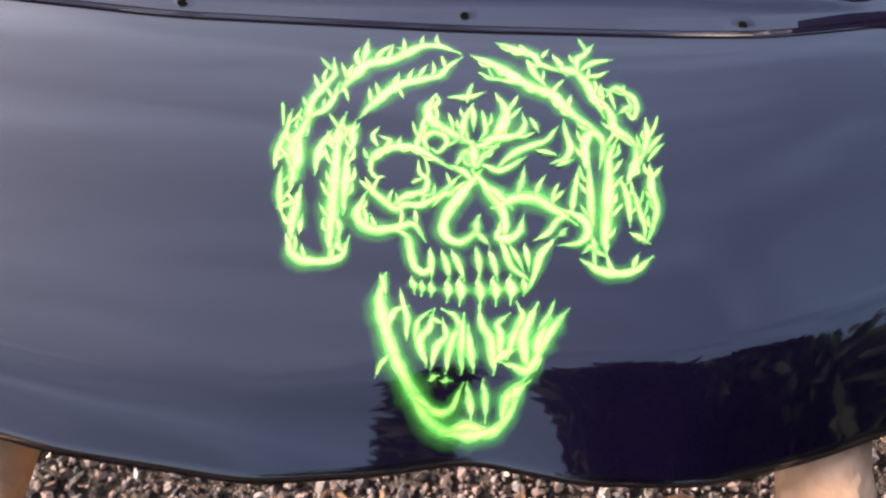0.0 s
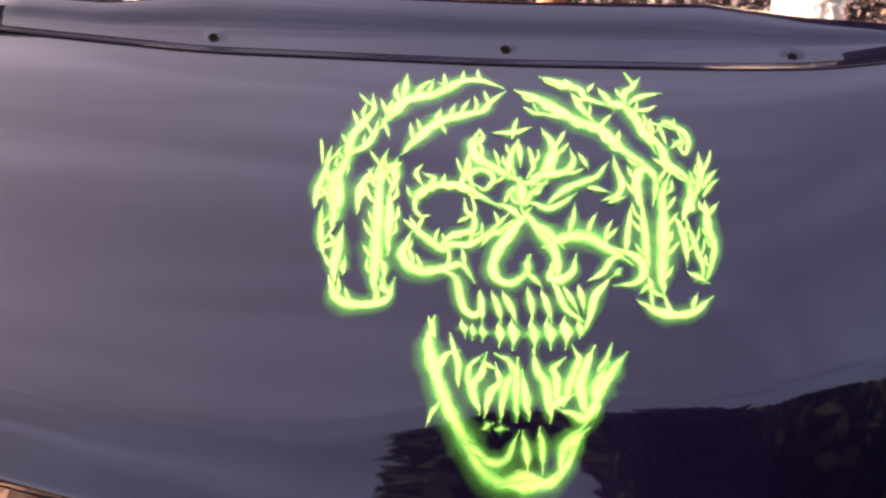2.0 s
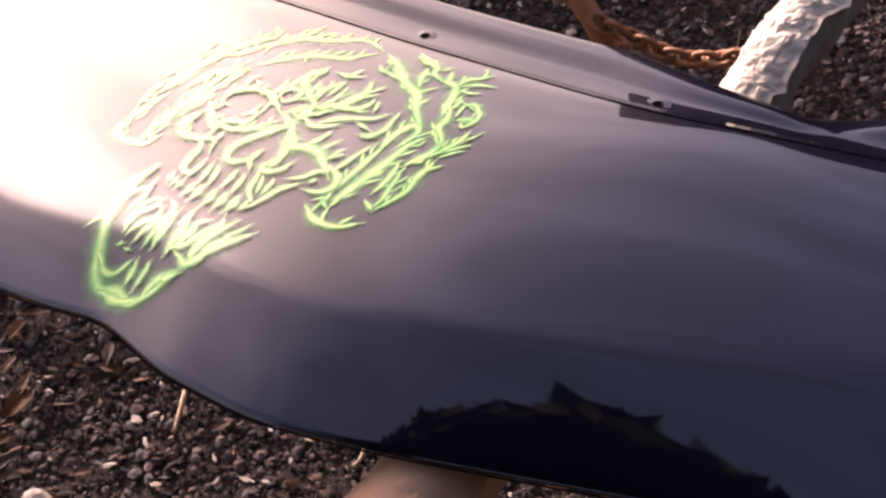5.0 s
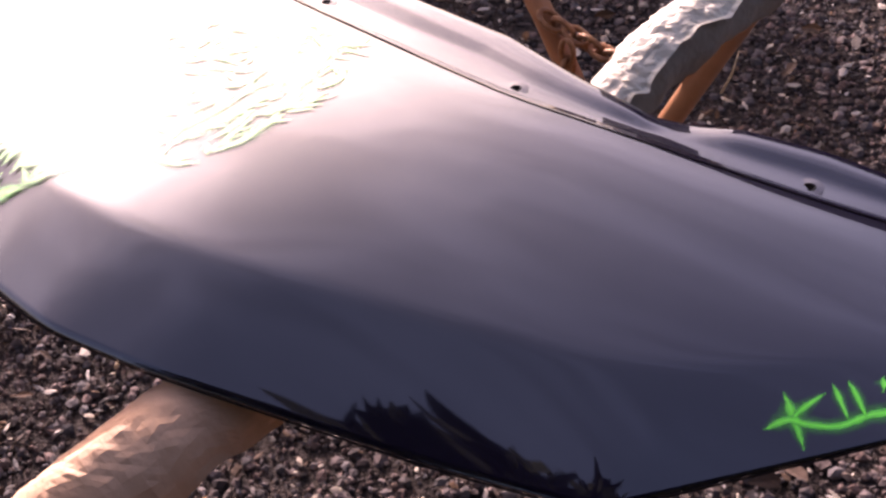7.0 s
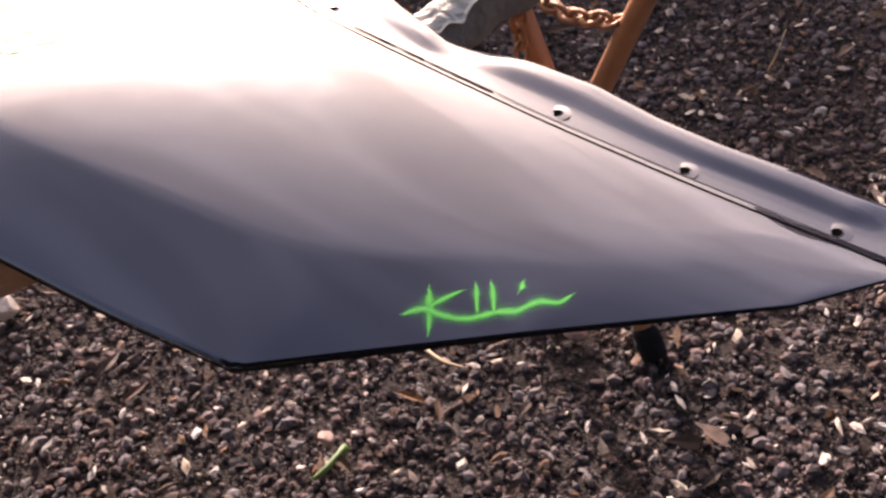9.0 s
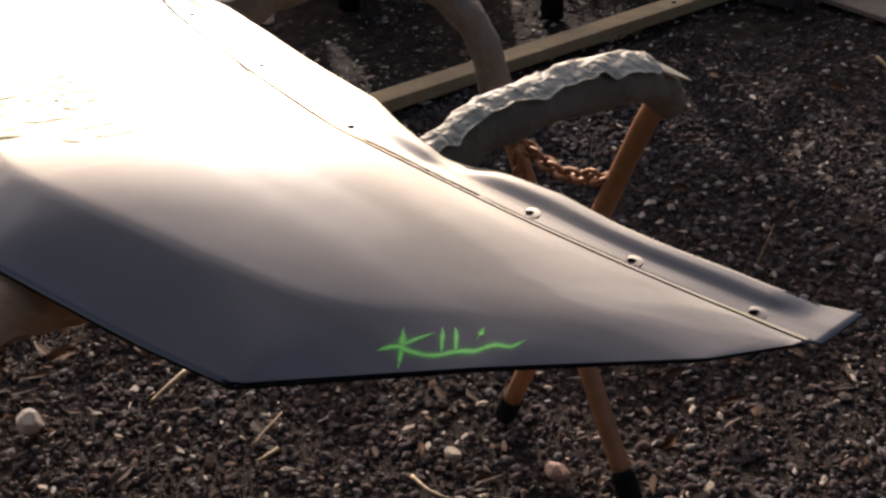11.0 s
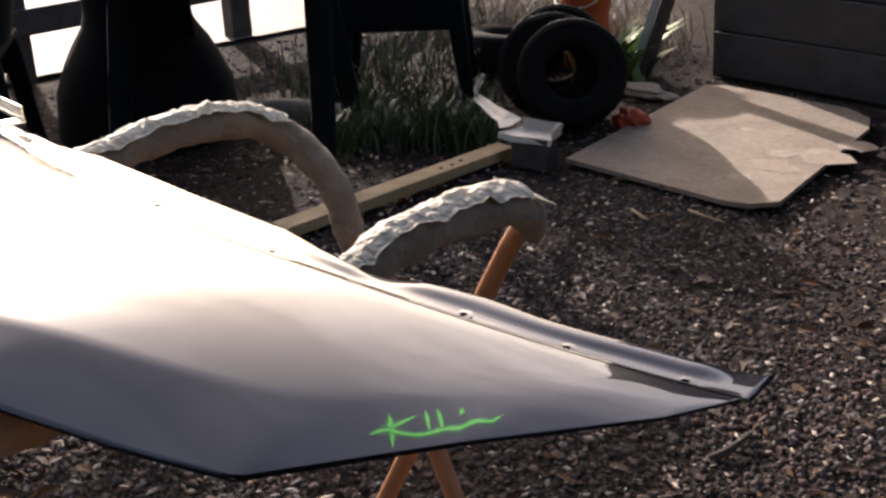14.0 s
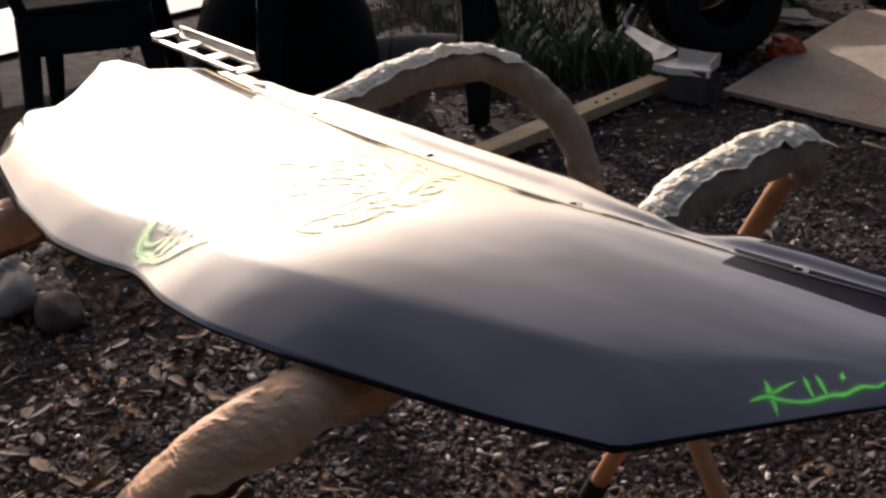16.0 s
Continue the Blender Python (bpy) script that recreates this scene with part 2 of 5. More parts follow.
def build_ground():
    xs = sorted({round(v, 3) for v in list(np.linspace(-4.5, 2.5, 150)) + [-2500, -600, -150, -60, -25, -12, -7, 5, 10, 25, 60, 150, 600, 2500]})
    ys = sorted({round(v, 3) for v in list(np.linspace(-1.5, 4.5, 130)) + [-2500, -600, -150, -60, -25, -12, -5, 7, 12, 25, 60, 150, 600, 2500]})
    verts = [(x, y, ground_height(x, y) - 0.01) for y in ys for x in xs]
    w = len(xs)
    faces = [(j * w + i, j * w + i + 1, (j + 1) * w + i + 1, (j + 1) * w + i) for j in range(len(ys) - 1) for i in range(w - 1)]
    ob = mesh_object("ground", verts, faces, M_GROUND)
    return tagged(ob, "dark damp gravel yard strewn with leaves", "ground", kind="structure")


build_ground()


def scatter(name, count, area, size, mat, template, label, category, seed, z_of, squash=(0.45, 0.8), power=2.0, keep=None):
    """Many small pieces joined into one object."""
    rng = np.random.default_rng(seed)
    tv, tf = template
    allv, allf = [], []
    base = 0
    for k in range(count):
        x, y = rng.uniform(area[0], area[1]), rng.uniform(area[2], area[3])
        if keep and not keep(x, y, rng):
            continue
        sc = size[0] + (size[1] - size[0]) * rng.uniform() ** power
        a = rng.uniform(0, 2 * math.pi)
        sq = rng.uniform(*squash)
        v = tv * (1 + rng.normal(0, 0.16, (len(tv), 1))) * np.array([1, rng.uniform(0.6, 1.0), sq]) * sc
        tilt = rng.normal(0, 0.35)
        ct, st = math.cos(tilt), math.sin(tilt)
        v = np.stack([v[:, 0], v[:, 1] * ct - v[:, 2] * st, v[:, 1] * st + v[:, 2] * ct], 1)
        c, s_ = math.cos(a), math.sin(a)
        v = np.stack([v[:, 0] * c - v[:, 1] * s_, v[:, 0] * s_ + v[:, 1] * c, v[:, 2]], 1) + (x, y, z_of(x, y) + sc * sq * 0.35)
        allv.append(v)
        allf += [tuple(i + base for i in f) for f in tf]
        base += len(tv)
    me = bpy.data.meshes.new(name)
    me.from_pydata(np.concatenate(allv).tolist(), [], allf)
    me.materials.append(mat)
    return tagged(new(name, me), label, category, kind="stuff")


def ico(level):
    bm = bmesh.new()
    bmesh.ops.create_icosphere(bm, subdivisions=level, radius=1)
    v = np.array([x.co[:] for x in bm.verts])
    f = [tuple(x.index for x in p.verts) for p in bm.faces]
    bm.free()
    return v, f


ICO = ico(1)
FLAKE = (np.array([(-1, -0.1, 0), (-0.35, 0.55, 0.02), (0.55, 0.45, -0.03), (1.05, -0.1, 0.03), (0.2, -0.6, 0), (-0.75, -0.1, 0.22), (0.1, 0.2, 0.28), (0.6, -0.15, 0.2)], float),
         [(0, 4, 3, 2, 1), (0, 1, 6, 5), (1, 2, 6), (2, 3, 7, 6), (3, 4, 7), (4, 0, 5), (4, 5, 6, 7)])
scatter("gravel", 22000, (-1.7, 1.5, -0.75, 1.5), (0.004, 0.0145), M_STONE, ICO, "loose grey and brown crushed gravel", "gravel", 1, lambda x, y: ground_height(x, y) - 0.01)
scatter("gravel", 10000, (-4.2, 2.2, 1.2, 4.2), (0.006, 0.016), M_STONE, ICO, "loose dark gravel among leaf litter", "gravel", 2, lambda x, y: ground_height(x, y) - 0.012)
scatter("gravel", 12000, (-1.4, 1.7, 1.4, 2.5), (0.004, 0.011), M_STONE, ICO, "fine dark grit with pale chips", "gravel", 3, lambda x, y: ground_height(x, y) - 0.011)
OCTA = (np.array([(1, 0, 0), (-1, 0.1, 0), (0.1, 0.9, 0.1), (0, -1, 0), (0, 0.1, 0.9), (0, 0, -0.8)], float), [(0, 2, 4), (2, 1, 4), (1, 3, 4), (3, 0, 4), (2, 0, 5), (1, 2, 5), (3, 1, 5), (0, 3, 5)])
scatter("grit", 42000, (-1.6, 1.4, -0.7, 1.9), (0.0025, 0.0075), M_STONE, OCTA, "fine crushed grit between the gravel stones", "grit", 6, lambda x, y: ground_height(x, y) - 0.008, (0.6, 1.0), 1.3)
scatter("bark_chips", 8000, (-2.6, 1.8, -0.75, 2.9), (0.0045, 0.017), M_CHIP, FLAKE, "brown bark and stone chips over the gravel", "chips", 4, lambda x, y: ground_height(x, y) - 0.001, (0.3, 1.0), 2.2)
scatter("pale_chips", 4200, (-2.6, 1.8, -0.75, 2.9), (0.005, 0.017), M_PALECHIP, FLAKE, "pale flint and dry leaf chips in the gravel", "chips", 5, lambda x, y: ground_height(x, y) + 0.001, (0.3, 1.2), 2.4)


# ---- the painted fender ----
SEAM = [(-0.93, 0.0059, 0.8639), (-0.8, -0.0007, 0.8615), (-0.6, -0.0117, 0.858), (-0.28, -0.0302, 0.8534), (0.0, -0.0254, 0.8494), (0.2, -0.0177, 0.8491), (0.29, -0.0119, 0.8494), (0.36, 0.0053, 0.8451),
        (0.42, 0.0248, 0.836), (0.55, 0.0676, 0.8176), (0.68, 0.1154, 0.7998), (0.8, 0.1593, 0.7867), (0.872, 0.18, 0.7847)]
RIM = [(-0.93, -0.9546, -0.0448, 0.8803), (-0.86, -0.935, -0.1433, 0.8761), (-0.76, -0.8305, -0.2448, 0.8698), (-0.66, -0.7164, -0.32, 0.8634), (-0.57, -0.6025, -0.3868, 0.8556), (-0.46, -0.4831, -0.4381, 0.8477),
       (-0.3, -0.3013, -0.4753, 0.8381), (-0.15, -0.1479, -0.4895, 0.8345), (-0.05, -0.0455, -0.4774, 0.8362), (0.015, 0.024, -0.4622, 0.8395), (0.1, 0.1169, -0.4765, 0.8411), (0.18, 0.2126, -0.471, 0.8395),
       (0.26, 0.3049, -0.4389, 0.8296), (0.34, 0.4089, -0.3886, 0.8118), (0.42, 0.5148, -0.3385, 0.7965), (0.5, 0.6229, -0.2836, 0.7862), (0.66, 0.7442, -0.0974, 0.7974), (0.8, 0.8455, 0.0759, 0.7945),
       (0.872, 0.869, 0.166, 0.7885)]
LIP = [(-0.93, 0.0288, -0.0022), (-0.7, 0.0372, -0.0033), (-0.5, 0.0473, -0.0041), (-0.38, 0.0517, -0.0031), (-0.28, 0.0763, -0.0027), (-0.1, 0.082, -0.0042), (0.1, 0.0878, -0.0085), (0.2, 0.0934, -0.0118),
       (0.3, 0.0758, -0.013), (0.4, 0.0533, -0.012), (0.47, 0.0709, -0.0082), (0.55, 0.0778, -0.0076), (0.62, 0.0675, -0.0065), (0.68, 0.0635, -0.004), (0.75, 0.0659, -0.0031), (0.8, 0.0644, -0.0025),
       (0.84, 0.0714, -0.0035), (0.872, 0.0799, -0.0027)]


def seam_at(s):
    y, z = lerp_table(SEAM, s)
    return Vector((s, y, z))


def soft_seam(s, h=0.03):
    h = max(0.0, min(h, s + 0.93, 0.872 - s))
    return sum((seam_at(s + h * d) for d in (-1, -0.66, -0.33, 0, 0.33, 0.66, 1)), Vector((0, 0, 0))) / 7


def rim_at(s, soft=0.0):
    """The rim; softened for places well inside the skin, so that its corner leaves no fold."""
    h = max(soft, 0.02 if s < 0.46 else 0.0)
    h = min(h, s + 0.93, 0.872 - s)
    if h < 1e-4:
        return lerp_table(RIM, s)
    return sum((lerp_table(RIM, s + h * d) for d in (-1, -0.6, -0.3, 0, 0.3, 0.6, 1)), Vector((0, 0, 0))) / 7


# slope of the skin's cross-section from the seam (0) to the rim (1), with a crease at 0.70
CROWN_V = np.linspace(0, 1, 401)
def crown_table(v, slope):
    slope = np.convolve(np.pad(np.interp(CROWN_V, v, slope), 8, "edge"), np.hanning(19)[1:-1] / np.hanning(19).sum(), "valid")
    z = np.concatenate(([0.0], np.cumsum((slope[1:] + slope[:-1]) / 2) / 400))
    return z - CROWN_V * z[-1]


CROWN_Z = crown_table([0, 0.05, 0.155, 0.305, 0.49, 0.635, 0.69, 0.715, 0.76, 0.86, 1.0], [0.122, 0.107, 0.074, 0.042, 0.0144, -0.007, -0.015, -0.083, -0.088, -0.097, -0.106])
CROWN_SOFT = crown_table([0, 0.05, 0.155, 0.305, 0.49, 0.65, 0.8, 0.9, 1.0], [0.122, 0.107, 0.074, 0.042, 0.013, -0.026, -0.070, -0.098, -0.120])
CREASE = [(-0.93, 0.86), (-0.15, 0.85), (0.13, 0.785), (0.26, 0.75), (0.36, 0.73), (0.45, 0.70), (0.6, 0.67), (0.872, 0.66)]


def crown(v, s):
    """Cross-section of the skin over its chord: rising from the seam, a crease that fades at both ends, then falling to the rim."""
    k = float(np.interp(s, [-0.75, -0.45, -0.1, 0.1, 0.40, 0.58, 0.75], [0.0, 0.45, 0.7, 1.0, 1.0, 0.55, 0.1]))
    return k * float(np.interp(v, CROWN_V, CROWN_Z)) + (1 - k) * float(np.interp(v, CROWN_V, CROWN_SOFT))


WIDTH_S = np.linspace(-0.93, 0.872, 181)
WIDTH = np.array([min(1.0, (rim_at(q) - seam_at(q)).length / 0.40) for q in WIDTH_S])
CREASE_V = np.interp(WIDTH_S, [c[0] for c in CREASE], [c[1] for c in CREASE])
for _ in range(2):
    WIDTH = np.convolve(np.pad(WIDTH, 6, "reflect", reflect_type="odd"), np.ones(13) / 13, "valid")
    CREASE_V = np.convolve(np.pad(CREASE_V, 10, "edge"), np.ones(21) / 21, "valid")
WIDTH = np.clip(WIDTH, 0, 1)


def skin(s, v):
    """A place on the fender's skin: s along it, v from the seam (0) to the near rim (1)."""
    a, b = soft_seam(s, 0.03 + 0.12 * min(1.0, 2.5 * v)), rim_at(s, 0.16 * (1 - v))
    p = a.lerp(b, v)
    w = float(np.interp(s, WIDTH_S, WIDTH))
    vc = float(np.interp(s, WIDTH_S, CREASE_V))
    if v > 0.45:
        v = 0.45 + (v - 0.45) / (vc - 0.45) * 0.25 if v < vc else 0.70 + (v - vc) / (1 - vc) * 0.30
    p.z += w ** 1.3 * crown(v, s)
    return p


NODES = {}


def node_height(i, j, step):
    if (i, j) not in NODES:
        x, y = i * step, j * step
        s, v = x, 0.5
        for _ in range(9):
            p = skin(s, v)
            ds, dv = (skin(s + 1e-3, v) - p) * 1e3, (skin(s, v + 1e-3) - p) * 1e3
            ex, ey = x - p.x, y - p.y
            det = ds.x * dv.y - ds.y * dv.x
            s += (ex * dv.y - ey * dv.x) / det
            v += (ds.x * ey - ds.y * ex) / det
            s, v = max(-0.92, min(0.86, s)), max(0.0, min(0.998, v))
        NODES[i, j] = skin(s, v).z
    return NODES[i, j]


def skin_height(x, y, step=0.008):
    """The skin's height over a place in plan, between the nodes of a fine grid."""
    i, j = math.floor(x / step), math.floor(y / step)
    u, w = x / step - i, y / step - j
    return (node_height(i, j, step) * (1 - u) + node_height(i + 1, j, step) * u) * (1 - w) + (node_height(i, j + 1, step) * (1 - u) + node_height(i + 1, j + 1, step) * u) * w


def skin_normal(x, y, h=0.016):
    """The skin's upward normal over a place in plan, evened out over a few centimetres."""
    gx = (skin_height(x + h, y) - skin_height(x - h, y)) / (2 * h)
    gy = (skin_height(x, y + h) - skin_height(x, y - h)) / (2 * h)
    return Vector((-gx, -gy, 1)).normalized()


def bead_at(s):
    """How far the stiffening bead of the flange stands out along its length."""
    dip = math.exp(-((s - 0.43) / 0.035) ** 2)
    end = max(0.0, min(1.0, (0.835 - s) / 0.03))
    start = max(0.0, min(1.0, (s + 0.52) / 0.05))
    return (1 - 0.85 * dip) * end * start


# where the skin ends at its far left: a stepped edge, by v from seam to rim
END_V = [0.0, 0.15, 0.29, 0.32, 0.40, 0.50, 0.53, 0.66, 0.74, 0.85, 0.93, 1.0]
END_S = [-0.600, -0.607, -0.615, -0.66, -0.700, -0.695, -0.66, -0.565, -0.530, -0.545, -0.510, -0.450]


def build_fender():
    fender = thing("fender", (0, 0, 0), "glossy indigo black fender airbrushed with a green flaming skull", "car fender")
    S = sorted(set([round(v, 4) for v in np.linspace(-0.60, 0.872, 150)] + [0.50]))
    V = list(np.linspace(0, 1, 61))
    verts = []
    for s in S:
        for v in V:
            start = float(np.interp(v, END_V, END_S))
            verts.append(skin(start + (s + 0.60) / 1.472 * (0.872 - start), v))
    nv = len(V)
    faces = [(i * nv + j, i * nv + j + 1, (i + 1) * nv + j + 1, (i + 1) * nv + j) for i in range(len(S) - 1) for j in range(nv - 1)]
    body = mesh_object("outer_skin", verts, faces, M_PAINT, fender)
    sol = body.modifiers.new("thickness", "SOLIDIFY")
    sol.thickness, sol.offset = 0.0012, -1
    hem = []
    for s in S:
        s = -0.45 + (s + 0.60) / 1.472 * 1.322
        p, q = skin(s, 1.0), skin(s, 0.985)
        out = (p - q).normalized()
        hem += [p + out * 0.0006, p + out * 0.0012 + Vector((0, 0, -0.0022)), p - out * 0.002 + Vector((0, 0, -0.0045))]
    m3 = [(3 * i + k, 3 * i + k + 1, 3 * i + k + 4, 3 * i + k + 3) for i in range(len(S) - 1) for k in range(2)]
    mesh_object("folded_hem", hem, m3, M_EDGE, fender, "dark folded hem")
    # flange behind the seam
    prof = [(0.0, 0.0), (0.02, -0.0012), (0.035, -0.0045), (0.05, -0.0055), (0.08, -0.0055), (0.25, -0.0054), (0.40, -0.0052), (0.46, -0.0045), (0.53, -0.0028), (0.60, -0.0008), (0.67, 0.0006), (0.74, 0.0011), (0.84, 0.0013), (0.92, 0.0011), (0.965, 0.0002), (0.99, -0.003), (1.0, -0.008)]
    verts = []
    for s in S:
        p = soft_seam(s)
        way = soft_seam(min(0.872, s + 0.02)) - soft_seam(max(-0.93, s - 0.02))
        out = Vector((-way.y, way.x, 0)).normalized()
        w = float(np.interp(s, [r[0] for r in LIP], [r[1] for r in LIP]))
        tilt = float(np.interp(s, [r[0] for r in LIP], [r[2] for r in LIP]))
        bead = bead_at(s)
        for u, z in prof:
            zz = z if u < 0.45 else z * bead - 0.0048 * (1 - bead)
            verts.append(p + out * (w * u) + Vector((0, 0, zz + (tilt - 0.003) * u)))
    n = len(prof)
    faces = [(i * n + j, i * n + j + 1, (i + 1) * n + j + 1, (i + 1) * n + j)[::-1] for i in range(len(S) - 1) for j in range(n - 1)]
    flange = mesh_object("bolt_flange", verts, faces, M_PAINT, fender)
    sol = flange.modifiers.new("thickness", "SOLIDIFY")
    sol.thickness, sol.offset = 0.0015, -1
    for off, wide, low in ((0.0030, 0.0040, -0.0040), (-0.0085, 0.0022, 0.0012)):
        verts = []
        for s in S:
            p = soft_seam(s)
            way = soft_seam(min(0.872, s + 0.02)) - soft_seam(max(-0.93, s - 0.02))
            out = Vector((-way.y, way.x, 0)).normalized()
            for e in (-0.5, 0.5):
                q = p + out * (off + wide * e)
                z = low if off > 0 else (skin(s, min(0.5, -(off + wide * e) / max(0.02, (rim_at(s) - p).length))).z - p.z + 0.0005)
                verts.append(Vector((q.x, q.y, p.z + z)))
        mesh_object("seam_gap", verts, [(2 * i, 2 * i + 2, 2 * i + 3, 2 * i + 1) for i in range(len(S) - 1)], M_HOLE, fender, "thin dark seam line")
    for s, off in ((-0.274, 0.017), (0.001, 0.019), (0.273, 0.015), (0.547, 0.017), (0.671, 0.0125), (0.80, 0.0125)):
        p = soft_seam(s)
        way = soft_seam(s + 0.02) - soft_seam(s - 0.02)
        out = Vector((-way.y, way.x, 0)).normalized()
        lip_w, lip_z = lerp_table(LIP, s)
        c = p + out * off + Vector((0, 0, -0.0053 + (lip_z - 0.003) * off / lip_w))
        bm = bmesh.new()
        bmesh.ops.create_cone(bm, segments=20, radius1=0.0044, radius2=0.0042, depth=0.0008, cap_ends=True)
        bmesh.ops.transform(bm, matrix=Matrix.Translation(c), verts=bm.verts)
        hole = part("bolt_hole", bm, M_HOLE, fender, "dark drilled bolt hole")
        bm = bmesh.new()
        bmesh.ops.create_cone(bm, segments=24, radius1=0.0125, radius2=0.0060, depth=0.0004, cap_ends=False)
        bmesh.ops.transform(bm, matrix=Matrix.Translation(c), verts=bm.verts)
        part("raised_pad", bm, M_PAINT, hole)
        ring = [c + Vector((0.0050 * math.cos(a), 0.0050 * math.sin(a), 0.0003)) for a in np.linspace(0, 2 * math.pi, 17)]
        tube("hole_rim", ring, 0.0005, M_EDGE, hole, steps=2, sides=6)
    return fender


fender = build_fender()


# ---- airbrushed artwork: soft-edged strokes lying in the paint (tenths of a millimetre wide, then x, y in millimetres) ----
def airbrush(name, core, edge):
    m = bpy.data.materials.new(name)
    m.use_nodes = True
    n, l = m.node_tree.nodes, m.node_tree.links
    b = n["Principled BSDF"]
    uv, sep = n.new("ShaderNodeUVMap"), n.new("ShaderNodeSeparateXYZ")
    uv.uv_map = "across"
    l.new(uv.outputs["UV"], sep.inputs[0])
    d = n.new("ShaderNodeMath")
    d.operation = "ABSOLUTE"
    l.new(sep.outputs["Y"], d.inputs[0])
    speck = n.new("ShaderNodeTexNoise")
    speck.inputs["Scale"].default_value = 260.0
    co = n.new("ShaderNodeTexCoord")
    l.new(co.outputs["Object"], speck.inputs["Vector"])
    wob = n.new("ShaderNodeMath")
    wob.operation = "MULTIPLY_ADD"
    wob.inputs[1].default_value = 0.14
    l.new(speck.outputs["Fac"], wob.inputs[0])
    sub = n.new("ShaderNodeMath")
    sub.operation = "SUBTRACT"
    sub.inputs[1].default_value = 0.07
    l.new(d.outputs[0], sub.inputs[0])
    l.new(sub.outputs[0], wob.inputs[2])
    cover, tint = n.new("ShaderNodeValToRGB"), n.new("ShaderNodeValToRGB")
    for ramp, stops in ((cover, ((0.0, 0.97), (0.16, 0.86), (0.30, 0.48), (0.47, 0.15), (0.90, 0.0))),):
        e = ramp.color_ramp.elements
        while len(e) < len(stops):
            e.new(0.5)
        for k, (p, v) in enumerate(stops):
            e[k].position, e[k].color = p, (v, v, v, 1)
    tint.color_ramp.elements[0].color, tint.color_ramp.elements[1].color = (*core, 1), (*edge, 1)
    tint.color_ramp.elements[1].position = 0.34
    # passes of the gun lay the pale green on unevenly
    passes, uneven = n.new("ShaderNodeTexNoise"), n.new("ShaderNodeMath")
    passes.inputs["Scale"].default_value, passes.inputs["Detail"].default_value = 38.0, 2.0
    l.new(co.outputs["Object"], passes.inputs["Vector"])
    uneven.operation = "MULTIPLY_ADD"
    uneven.inputs[1].default_value = 0.55
    shift = n.new("ShaderNodeMath")
    shift.operation = "SUBTRACT"
    shift.inputs[1].default_value = 0.24
    l.new(wob.outputs[0], shift.inputs[0])
    l.new(passes.outputs["Fac"], uneven.inputs[0])
    l.new(shift.outputs[0], uneven.inputs[2])
    l.new(wob.outputs[0], cover.inputs["Fac"])
    l.new(uneven.outputs[0], tint.inputs["Fac"])
    l.new(tint.outputs["Color"], b.inputs["Base Color"])
    l.new(cover.outputs["Color"], b.inputs["Alpha"])
    b.inputs["Roughness"].default_value, b.inputs["Specular IOR Level"].default_value = 0.50, 0.30
    b.inputs["Coat Weight"].default_value, b.inputs["Coat Roughness"].default_value, b.inputs["Coat IOR"].default_value = 1.0, 0.03, 1.85
    return m


M_GREEN = airbrush("green_airbrush", (0.50, 0.80, 0.20), (0.08, 0.52, 0.07))
M_GREEN_DEEP = airbrush("deep_green_airbrush", (0.10, 0.80, 0.03), (0.03, 0.60, 0.02))


